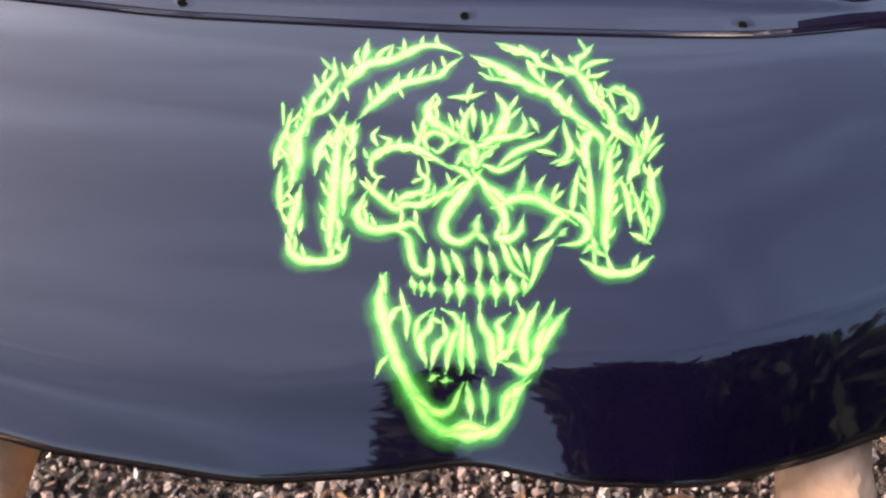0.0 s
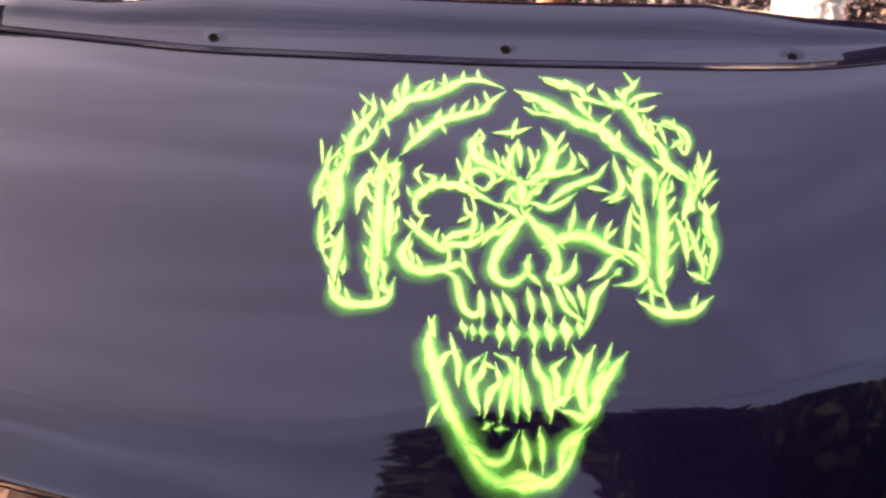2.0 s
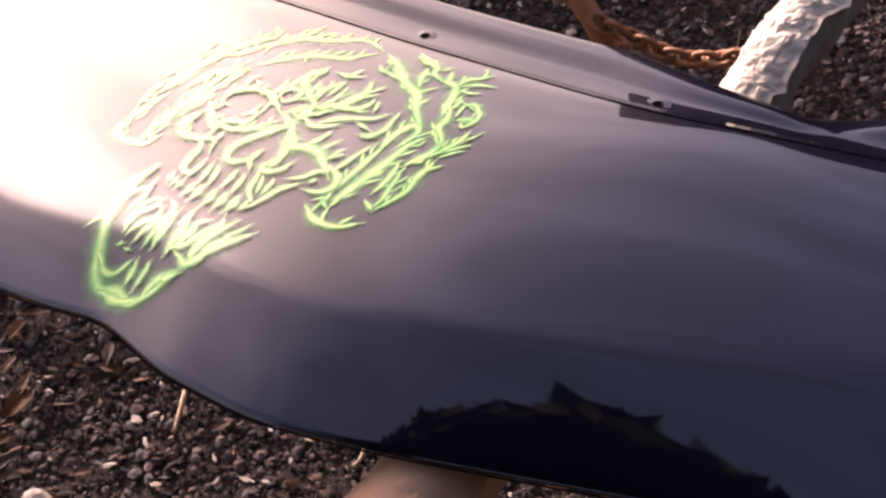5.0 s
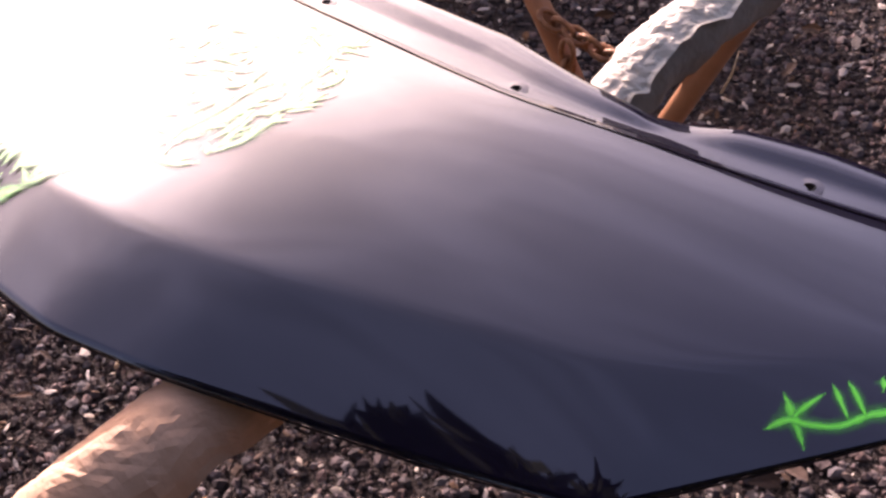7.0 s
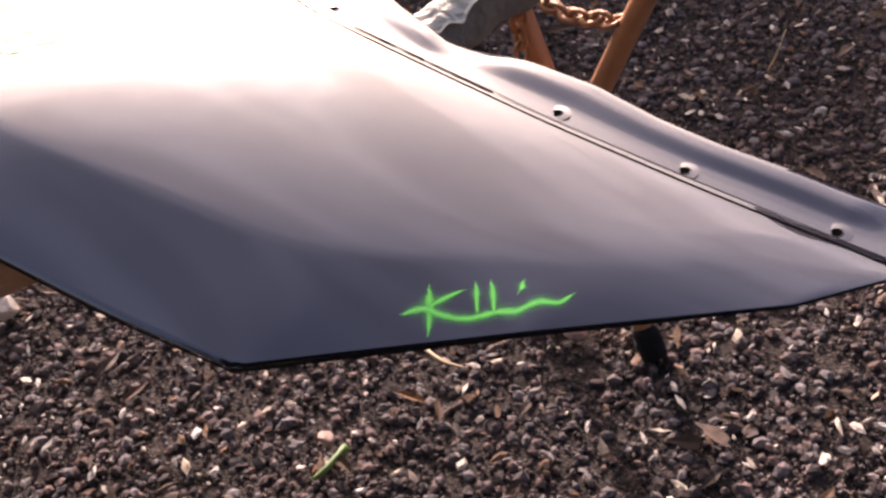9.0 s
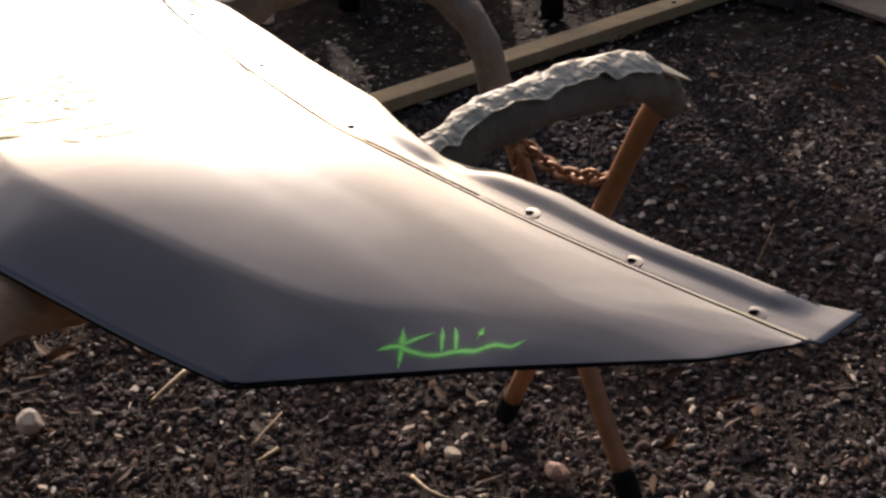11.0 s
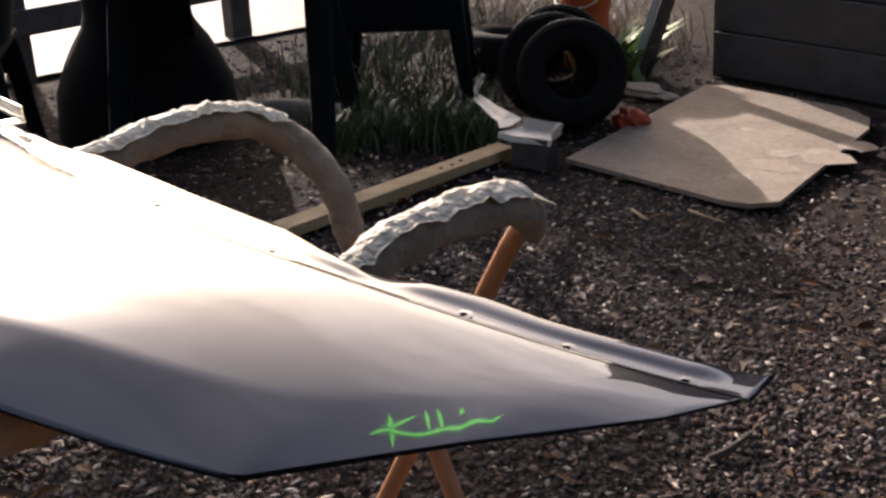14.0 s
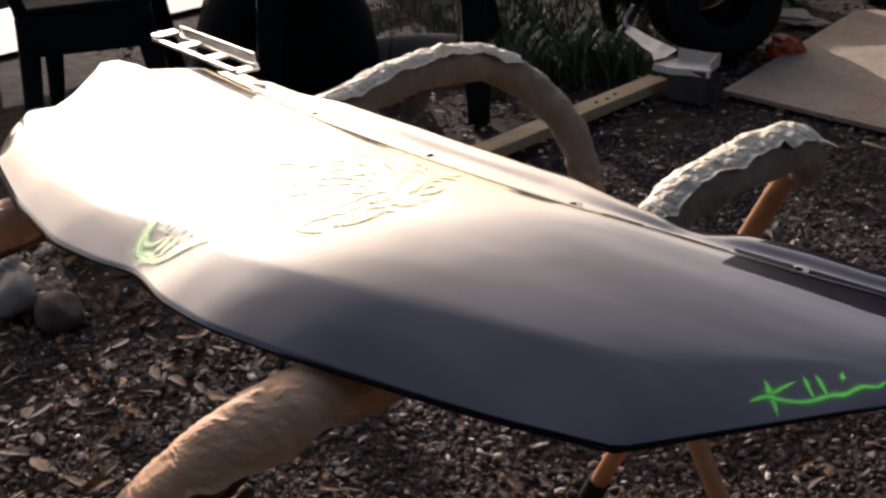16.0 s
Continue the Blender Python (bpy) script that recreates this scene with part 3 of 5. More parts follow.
class Strokes:
    def __init__(self, spread):
        self.verts, self.faces, self.uvs, self.count, self.spread, self.runs = [], [], [], 0, spread, []

    def paint(self, width, *xy, licks=False):
        pts = [Vector((xy[k] / 1000, xy[k + 1] / 1000, 0)) for k in range(0, len(xy), 2)]
        line = spline(pts, 7)
        n = len(line)
        self.count += 1
        lift = 0.0006 + 0.000006 * self.count
        half = width / 1e4 / 2 * self.spread
        start = len(self.verts)
        self.runs.append((start, len(self.faces), line, half / self.spread * 1.3))
        along = [0.0]
        for a, b in zip(line, line[1:]):
            along.append(along[-1] + (b - a).length)
        total = max(along[-1], 1e-6)
        for k, p in enumerate(line):
            way = line[min(k + 1, n - 1)] - line[max(k - 1, 0)]
            way = way.normalized() if way.length > 1e-7 else Vector((1, 0, 0))
            side = Vector((-way.y, way.x, 0))
            t = along[k] / total
            core = half / self.spread * 4.5
            blunt, drawn = min(core * 1.3, total * 0.35), min(core * 4.2, total * 0.6)
            ends = min(1.0, along[k] / blunt, (total - along[k]) / drawn)
            w = half * (0.22 + 0.78 * ends ** 0.6) * (1 + 0.28 * noise.noise(p * 95 + Vector((self.count, 0, 0))))
            if k == 0:
                p = p - way * half * 0.5
            if k == n - 1:
                p = p + way * half * 0.5
            for c in (-1, -0.5, 0, 0.5, 1):
                q = p + side * w * c
                self.verts.append((q.x, q.y, skin_height(q.x, q.y) + lift))
                self.uvs.append((t, c if k not in (0, n - 1) else (0.6 + 0.4 * abs(c)) * (-1 if c < 0 else 1)))
        for k in range(n - 1):
            for c in range(4):
                a = start + k * 5 + c
                self.faces.append((a + 5, a + 6, a + 1, a))
        if licks and total > 0.030:
            self.lick(line, along, width)

    def lick(self, line, along, width):
        """Small curling tongues of flame that leave a stroke on alternate sides."""
        rng = np.random.default_rng(self.count)
        for k in range(int(along[-1] / 0.017)):
            at = (k + rng.uniform(0.3, 0.8)) * 0.017
            i = min(len(line) - 2, int(np.searchsorted(along, at)))
            p, way = line[i], (line[i + 1] - line[max(0, i - 1)]).normalized()
            side = Vector((-way.y, way.x, 0)) * (1 if (k + self.count) % 2 else -1)
            ln = rng.uniform(0.007, 0.014)
            lean = (way * (0.9 if way.y > 0 else -0.9) + side + Vector((0, 0.5, 0))).normalized()
            q = p + side * width / 1e4 * 0.35
            pts = (q, q + lean * ln * 0.55, q + lean * ln + Vector((rng.uniform(-0.3, 0.3), 0.35, 0)) * ln)
            self.paint(min(26.0, width * 0.42), *(1000 * c for v in pts for c in v[:2]))

    def finish(self, name, small, mat, parent, label):
        ends = [(r[0], r[1]) for r in self.runs] + [(len(self.verts), len(self.faces))]
        whole = None
        for k in sorted(range(len(self.runs)), key=lambda k: -len(self.runs[k][2])):
            (v0, f0), (v1, f1) = ends[k], ends[k + 1]
            verts, uvs = self.verts[v0:v1], self.uvs[v0:v1]
            faces = [tuple(i - v0 for i in f) for f in self.faces[f0:f1]]
            ob = mesh_object(small if whole else name, verts, faces, mat, whole or parent, "" if whole else label)
            ob.data.normals_split_custom_set_from_vertices([skin_normal(x, y) for x, y, z in verts])
            layer = ob.data.uv_layers.new(name="across")
            layer.data.foreach_set("uv", [c for f in faces for v in f for c in uvs[v]])
            ob.visible_shadow = False
            whole = whole or ob
        return whole


def headband_and_cups(paint):
    paint(86, -111, -117, -101, -100, -89, -84, -68, -77, -53, -66, -40, -56, -24, -54, -10, -59)
    paint(55, -95, -82, -93, -69, -93, -56)
    paint(33, -99, -86, -102, -76, -101, -67)
    paint(38, -83, -78, -79, -68, -70, -58)
    paint(33, -63, -74, -56, -63, -61, -61)
    paint(32, -106, -107, -106, -97, -104, -88)
    paint(27, -111, -114, -107, -123, -104, -132)
    paint(74, -88, -146, -77, -131, -65, -116, -53, -107, -37, -101, -21, -95, -14, -84, -5, -73)
    paint(27, -63, -111, -62, -101)
    paint(38, -50, -103, -47, -91)
    paint(21, -58, -114, -53, -125)
    paint(68, -139, -170, -139, -151, -136, -132, -127, -115, -120, -101, -122, -87)
    paint(48, -135, -153, -124, -144, -117, -130, -115, -114)
    paint(47, -163, -211, -161, -191, -157, -175, -155, -152)
    paint(16, -164, -140, -160, -169)
    paint(93, -144, -214, -148, -190, -144, -174, -138, -156)
    paint(77, -146, -224, -143, -205, -143, -183)
    paint(62, -126, -213, -124, -191, -118, -175)
    paint(52, -109, -194, -109, -172, -105, -152)
    paint(52, -107, -185, -99, -166, -94, -177, -98, -196)
    paint(42, -97, -180, -95, -159)
    paint(89, -106, -290, -106, -257, -107, -221, -108, -190, -106, -172)
    paint(66, -97, -252, -97, -221, -99, -196)
    paint(46, -152, -258, -155, -236, -156, -217)
    paint(41, -152, -254, -141, -248, -137, -238)
    paint(66, -146, -231, -145, -220, -148, -211)
    paint(70, -140, -282, -140, -268, -138, -253, -137, -238)
    paint(40, -133, -276, -132, -265)
    paint(65, -141, -287, -137, -299, -125, -306, -105, -305, -93, -299, -90, -286)
    paint(45, -99, -265, -97, -280)
    paint(59, -97, -292, -99, -287)
    paint(88, 17, -69, 34, -79, 48, -90, 67, -103, 86, -111, 97, -124, 107, -136, 123, -150, 135, -164)
    paint(33, 19, -89, 27, -95, 38, -96, 49, -100)
    paint(44, 64, -71, 70, -86, 81, -102)
    paint(27, 86, -111, 91, -101, 97, -93)
    paint(32, 102, -123, 104, -114)
    paint(61, 38, -47, 55, -55, 69, -61, 75, -72, 92, -80)
    paint(33, 57, -49, 64, -59)
    paint(28, 77, -62, 82, -53)
    paint(50, 90, -62, 99, -82)
    paint(82, 110, -80, 118, -93, 126, -112, 133, -129)
    paint(55, 110, -77, 111, -63, 118, -56, 124, -45)
    paint(44, 115, -76, 126, -67, 141, -62)
    paint(33, 121, -86, 131, -84, 138, -79)
    paint(77, 99, -77, 113, -83)
    paint(27, 131, -109, 133, -97)
    paint(43, 139, -108, 147, -99, 155, -104, 163, -111, 166, -123, 162, -136, 154, -124)
    paint(48, 152, -127, 162, -120)
    paint(22, 154, -104, 155, -95)
    paint(27, 141, -105, 144, -118, 146, -125)
    paint(64, 135, -118, 142, -134, 144, -147, 154, -156, 162, -165, 167, -182)
    paint(57, 167, -184, 172, -170, 175, -154, 174, -140)
    paint(21, 178, -154, 183, -141, 185, -132)
    paint(32, 175, -173, 183, -160, 188, -154)
    paint(26, 175, -183, 183, -170, 189, -164)
    paint(67, 119, -198, 117, -174, 121, -158, 128, -157, 134, -169, 132, -189)
    paint(85, 134, -278, 137, -242, 139, -212, 139, -185, 144, -168)
    paint(55, 123, -256, 122, -225, 121, -195)
    paint(51, 151, -210, 156, -229, 157, -251)
    paint(62, 156, -206, 163, -189, 165, -166)
    paint(41, 161, -219, 166, -240, 170, -255, 169, -268)
    paint(52, 177, -193, 177, -216, 181, -234, 178, -251, 173, -267)
    paint(31, 177, -204, 186, -191)
    paint(45, 161, -263, 171, -269)
    paint(45, 118, -282, 123, -278, 128, -283, 134, -286)
    paint(40, 125, -271, 126, -281)


def brow_and_eyes(paint):
    paint(64, 119, -294, 130, -301, 147, -303, 162, -298, 172, -288)
    paint(37, -8, -122, 9, -121, 21, -115)
    paint(32, 7, -126, 9, -113, 11, -105)
    paint(85, -25, -128, -29, -138, -23, -154, -10, -162, 4, -171, 18, -178)
    paint(26, -23, -138, -19, -128, -23, -120)
    paint(80, 38, -122, 44, -137, 40, -156, 30, -173, 17, -180)
    paint(52, 48, -168, 58, -161, 62, -150, 60, -142)
    paint(63, 27, -170, 43, -167, 57, -164)
    paint(37, 23, -140, 26, -160, 22, -170)
    paint(52, 4, -171, 6, -149, 11, -134)
    paint(42, 13, -134, 15, -158)
    paint(32, 68, -144, 74, -157)
    paint(57, 2, -197, 10, -186, 18, -201, 25, -189, 34, -181)
    paint(67, 16, -180, 17, -203)
    paint(51, -2, -203, 8, -208, 17, -217)
    paint(56, -76, -211, -75, -198, -65, -188, -50, -184, -34, -186, -21, -194, -6, -204)
    paint(31, -73, -183, -77, -173, -73, -165)
    paint(31, -65, -185, -61, -178, -69, -174)
    paint(31, -53, -182, -52, -175)
    paint(47, -37, -183, -33, -167, -31, -150)
    paint(47, -27, -184, -30, -173, -22, -166, -12, -169, -9, -178, -16, -188, -22, -185)
    paint(21, -80, -199, -84, -189)
    paint(26, -76, -212, -70, -219, -64, -218)
    paint(51, -77, -224, -72, -234, -61, -243, -50, -251, -43, -246, -28, -245, -16, -237, -6, -227, 2, -216)
    paint(45, -51, -245, -41, -236, -26, -231, -24, -219, -31, -212, -33, -203)
    paint(25, -37, -222, -29, -218)
    paint(25, -83, -224, -74, -234)
    paint(40, -16, -243, -8, -233, -1, -230, 10, -219)
    paint(71, -79, -242, -84, -255, -79, -267, -66, -273, -49, -270, -34, -265, -25, -276)


def nose_cheeks_teeth(paint):
    paint(50, -46, -272, -37, -279, -33, -296, -29, -307, -21, -312, -16, -306, -17, -294)
    paint(72, 21, -212, 9, -229, -2, -248, -7, -265, -3, -277, 9, -281, 21, -271, 23, -260)
    paint(77, 21, -212, 32, -228, 43, -245, 47, -259, 46, -275)
    paint(45, 23, -271, 32, -280)
    paint(45, 22, -268, 22, -258)
    paint(60, 43, -264, 41, -274, 51, -275, 60, -267, 62, -256)
    paint(101, 44, -239, 60, -232, 75, -233, 88, -242, 102, -251)
    paint(41, 57, -229, 61, -214, 62, -203)
    paint(30, 73, -228, 77, -216, 80, -210)
    paint(30, 88, -236, 90, -224, 93, -217)
    paint(25, 90, -233, 98, -223)
    paint(40, 105, -245, 108, -223, 111, -200)
    paint(61, 33, -223, 49, -240)
    paint(50, 101, -250, 93, -254, 86, -266, 77, -273)
    paint(66, 102, -244, 116, -252, 120, -264, 113, -275, 101, -278)
    paint(45, 99, -265, 96, -268)
    paint(51, 41, -197, 54, -184, 69, -175, 82, -168, 90, -155)
    paint(51, 27, -200, 39, -205, 51, -199, 60, -191)
    paint(36, 76, -180, 91, -184)
    paint(47, 90, -192, 100, -187, 104, -174, 100, -159, 98, -148)
    paint(41, 94, -194, 103, -190)
    paint(39, -16, -292, -14, -315)
    paint(44, -5, -293, 1, -314)
    paint(44, 4, -292, 13, -314)
    paint(44, 24, -288, 27, -310)
    paint(44, 36, -290, 42, -312)
    paint(50, 46, -281, 54, -302, 68, -313)
    paint(35, 54, -284, 64, -304)
    paint(40, 66, -283, 69, -302)
    paint(50, 89, -276, 79, -289, 74, -309, 70, -321)
    paint(54, -29, -322, -28, -327)
    paint(53, -21, -325, -21, -329)
    paint(53, -13, -325, -13, -330)
    paint(63, 1, -323, 1, -333)
    paint(73, 12, -322, 12, -334)
    paint(83, 28, -321, 29, -334)
    paint(78, 41, -320, 42, -332)
    paint(83, 55, -319, 55, -330)
    paint(49, 66, -317, 66, -324)
    paint(78, -54, -322, -57, -336, -53, -355, -46, -376, -37, -396, -24, -416, -11, -435, 6, -445, 24, -440, 42, -444, 56, -431, 62, -416, 67, -404)
    paint(29, -57, -317, -52, -334)
    paint(28, -45, -389, -51, -397, -54, -406)


def jaw_flames(paint):
    paint(43, -48, -361, -43, -349, -35, -345)
    paint(56, -18, -419, -4, -431, 9, -428, 16, -412)
    paint(37, -22, -420, -8, -428)
    paint(43, -32, -371, -32, -356, -36, -343, -39, -333)
    paint(38, -24, -375, -23, -358, -15, -349)
    paint(62, -16, -391, -20, -374, -13, -363, -11, -351)
    paint(57, -9, -393, -5, -378, 2, -370, -1, -359)
    paint(24, -4, -358, -12, -353)
    paint(61, 3, -395, 7, -372, 13, -362, 8, -351, 2, -348)
    paint(66, 15, -394, 15, -372, 15, -355)
    paint(61, 24, -393, 22, -377, 20, -365)
    paint(76, 41, -392, 39, -371, 32, -360, 29, -349)
    paint(57, 47, -384, 47, -365, 44, -357, 50, -350)
    paint(62, 54, -381, 59, -364, 65, -348, 62, -341)
    paint(57, 44, -387, 58, -379)
    paint(85, 69, -391, 66, -369, 70, -355, 74, -343)
    paint(85, 78, -385, 80, -368, 85, -356)
    paint(62, 83, -374, 89, -360, 100, -344)
    paint(29, 80, -356, 87, -346, 91, -334)
    paint(66, 56, -391, 71, -395, 81, -377)
    paint(42, -8, -405, -6, -404)
    paint(42, 3, -406, 5, -406)
    paint(56, 23, -412, 26, -431)
    paint(56, 36, -409, 38, -431)
    paint(65, 51, -432, 55, -416, 65, -405)
    paint(66, 58, -416, 68, -407)
    paint(65, 9, -446, 29, -447, 48, -440)


def lettering(paint):
    paint(30, 669, -129, 676, -134, 685, -140, 696, -148)
    paint(23, 672, -155, 679, -141, 688, -136, 697, -130, 704, -124, 710, -116, 714, -107, 719, -97, 726, -88, 728, -80, 729, -74, 732, -67, 738, -61, 741, -56, 741, -47)
    paint(18, 680, -135, 682, -123, 685, -109)
    paint(20, 688, -98, 697, -104, 708, -111)
    paint(20, 695, -88, 705, -94, 716, -101)
    paint(22, 710, -69, 713, -74)


skull = Strokes(4.5)
for draw in (headband_and_cups, brow_and_eyes, nose_cheeks_teeth, jaw_flames):
    draw(lambda width, *xy: skull.paint(width, *(c * (0.968, 0.986)[k % 2] + (0.8, -4.0)[k % 2] for k, c in enumerate(xy)), licks=draw in (headband_and_cups, brow_and_eyes)))
skull.finish("skull_airbrush", "flame_stroke", M_GREEN, fender, "bright green flaming skull with headphones")
word = Strokes(7.5)
lettering(word.paint)
word.finish("lettering_killin", "letter_stroke", M_GREEN_DEEP, fender, "green airbrushed handwritten word Killin")


def build_flange_bracket():
    br = thing("slotted_bracket", (0, 0, 0), "bright bare steel slotted bracket bolted on the fender", "bracket")
    a, b = Vector((-0.81, 0.012, 0.880)), Vector((-0.495, -0.002, 0.870))
    d = (b - a).normalized()
    o = Vector((-d.y, d.x, 0))
    turn = Matrix.Rotation(math.atan2(d.y, d.x), 4, "Z")
    for off in (-0.018, 0.022):
        bm = bmesh.new()
        box(bm, (a + b) / 2 + o * off, ((b - a).length, 0.009, 0.006), turn, 0.001)
        part("side_bar", bm, M_STEEL, br)
    for t in (0.02, 0.34, 0.66, 0.98):
        bm = bmesh.new()
        box(bm, a.lerp(b, t) + o * 0.002 + Vector((0, 0, 0.001)), (0.030, 0.044, 0.005), turn, 0.001)
        part("cross_web", bm, M_STEEL, br)
    bm = bmesh.new()
    box(bm, a.lerp(b, 0.5) + o * 0.029 + Vector((0, 0, 0.006)), ((b - a).length * 0.9, 0.003, 0.022), turn, 0.001)
    part("upturned_edge", bm, M_STEEL, br)


build_flange_bracket()


# ---- the stand under the fender ----
def torus_link(centre, along, up, long_r=0.019, short_r=0.0115):
    side = along.cross(up).normalized()
    pts = []
    for k in range(13):
        a = 2 * math.pi * k / 12
        pts.append(centre + along * long_r * math.cos(a) + side * short_r * math.sin(a))
    return pts


def paper_strip(name, points, radius, low, high, mat, parent, label, seed, crease=1.0):
    """A crumpled sheet laid over a pad: it covers the angles low..high round the pad's axis, with ragged edges."""
    line = spline(points, 22)
    n, m = len(line), 31
    outer, inner = [], []
    for k, p in enumerate(line):
        way = (line[min(k + 1, n - 1)] - line[max(k - 1, 0)]).normalized()
        side = way.cross(Vector((0, 0, 1))).normalized()
        up = side.cross(way)
        a0 = low + 0.25 * noise.noise(p * 17 + Vector((seed, 2, 0)))
        a1 = high + 0.42 * noise.noise(p * 15 + Vector((seed, 0, 5))) + 0.22 * noise.noise(p * 48 + Vector((seed, 0, 9)))
        for c in range(m):
            a = a0 + (a1 - a0) * c / (m - 1)
            d = up * math.cos(a) + side * math.sin(a)
            q = p + d * radius
            fold = 1.1 * abs(noise.noise(q * 30 + Vector((seed, 0, 0)))) + 0.8 * abs(noise.noise(q * 71 + Vector((0, seed, 0)))) + 0.5 * abs(noise.noise(q * 150 + Vector((0, 0, seed))))
            q = q + d * (0.0055 * crease * fold - 0.001 + (0.004 if c == m - 1 else 0.0)) + way * 0.006 * noise.noise(Vector((a * 2, seed, k * 0.2))) * (1 if k in (0, n - 1) else 0)
            outer.append(q)
            inner.append(q - d * 0.0009)
    faces = []
    for k in range(n - 1):
        for c in range(m - 1):
            a = k * m + c
            faces.append((a, a + 1, a + m + 1, a + m))
            faces.append(tuple(n * m + v for v in (a, a + m, a + m + 1, a + 1)))
    ring = [c for c in range(m)] + [k * m + m - 1 for k in range(1, n)] + [(n - 1) * m + c for c in range(m - 2, -1, -1)] + [k * m for k in range(n - 2, 0, -1)]
    for a, b in zip(ring, ring[1:] + ring[:1]):
        faces.append((b, a, n * m + a, n * m + b))
    return mesh_object(name, outer + inner, faces, mat, parent, label, smooth=False)


def build_stand():
    stand = thing("fender_stand", (0, 0, 0), "tan steel folding panel stand with paper-wrapped padded arms", "panel stand")
    R_ARM = [(0.14, -0.60, 0.53), (0.225, -0.585, 0.65), (0.29, -0.55, 0.722), (0.325, -0.485, 0.768), (0.325, -0.3, 0.782), (0.312, 0.06, 0.780), (0.312, 0.16, 0.808), (0.310, 0.26, 0.817), (0.304, 0.345, 0.814), (0.295, 0.405, 0.798), (0.273, 0.453, 0.765), (0.248, 0.484, 0.733)]
    L_ARM = [(-0.44, -0.80, 0.66), (-0.43, -0.74, 0.72), (-0.415, -0.66, 0.755), (-0.385, -0.48, 0.778), (-0.355, -0.2, 0.795), (-0.337, 0.06, 0.814), (-0.336, 0.16, 0.832), (-0.338, 0.254, 0.835), (-0.331, 0.343, 0.826), (-0.300, 0.407, 0.794), (-0.244, 0.434, 0.751), (-0.187, 0.441, 0.684), (-0.153, 0.437, 0.60)]
    for pts, seed in ((R_ARM, 0.0), (L_ARM, 7.3)):
        arm = tube("padded_arm", pts[3:], lambda t: 0.0300 * (0.80 + 0.20 * min(1, 4 * (1 - t))), M_PAD, stand, "grey-tan foam padded arm", steps=14, sides=28, crumple=0.006, grain=26, seed=seed)
        paper_strip("paper_wrap", pts[4:10], 0.0345, -2.3, 0.85, M_WRAP, arm, "crumpled white masking paper laid over the pad", seed)
        pad = tube("padded_sleeve", pts[:5], lambda t: 0.031 * (0.84 + 0.16 * min(1, 6 * t)), M_BROWNPAD, stand, "brown foam sleeve", steps=14, sides=28, crumple=0.006, grain=24, seed=seed + 3)
        paper_strip("paper_wrap", pts[:5], 0.0400, -3.1, 1.95, M_FOAM, pad, "loose tan kraft paper wrap with a torn edge", seed + 5, 0.55)
    flap = [(0.290, 0.375, 0.842), (0.312, 0.368, 0.836), (0.322, 0.405, 0.824), (0.318, 0.468, 0.789), (0.306, 0.462, 0.795), (0.294, 0.440, 0.812), (0.284, 0.415, 0.828)]
    mesh_object("paper_flap", flap + [(x, y, z - 0.0015) for x, y, z in flap], [tuple(range(7)), tuple(range(13, 6, -1))] + [(k, (k + 1) % 7, 7 + (k + 1) % 7, 7 + k) for k in range(7)], M_WRAP, stand, "loose torn paper flap", smooth=False)
    legs = (((0.248, 0.484, 0.74), (0.207, 0.472, 0.69), (-0.138, 0.388, 0.012)), ((-0.150, 0.437, 0.62), (-0.085, 0.425, 0.55), (0.188, 0.438, 0.012)),
            ((0.14, -0.60, 0.53), (0.11, -0.60, 0.47), (-0.15, -0.60, 0.012)), ((-0.44, -0.80, 0.66), (-0.42, -0.81, 0.62), (0.22, -0.80, 0.012)))
    for pts in legs:
        a, b, c = (Vector(p) for p in pts)
        leg = tube("leg", [a, b, b.lerp(c, 0.5), c], 0.0165, M_TUBE, stand, "tan enamelled steel tube leg", steps=4, sides=14)
        d = (c - b).normalized()
        tube("foot_cap", [c - d * 0.05, c - d * 0.02, c + d * 0.004], 0.021, M_RUBBER, leg, "black rubber foot cap", steps=2, sides=14)
    # chain that limits the spread of the two frames
    a, b = Vector((-0.095, 0.415, 0.590)), Vector((0.135, 0.450, 0.578))
    n = 11
    for k in range(n):
        t = (k + 0.5) / n
        c = a.lerp(b, t) + Vector((0, 0, -0.022 * 4 * t * (1 - t) + 0.004 * math.sin(9 * t)))
        along = (b - a + Vector((0, 0, -0.14 * (1 - 2 * t)))).normalized()
        up = Vector((0, 1, 0.2)) if k % 2 else Vector((0, -0.2, 1))
        tube("chain_link", torus_link(c, along, up), 0.0042, M_CHAIN, stand, "tan-rusted chain link", steps=2, sides=7)
    for k in range(4):
        c = a + Vector((0.055, -0.015, -0.03 - 0.027 * k))
        tube("chain_link", torus_link(c, Vector((0, 0.1, 1)).normalized(), Vector((1, 0, 0)) if k % 2 else Vector((0, 1, 0))), 0.0042, M_CHAIN, stand, "tan-rusted chain link", steps=2, sides=7)


build_stand()


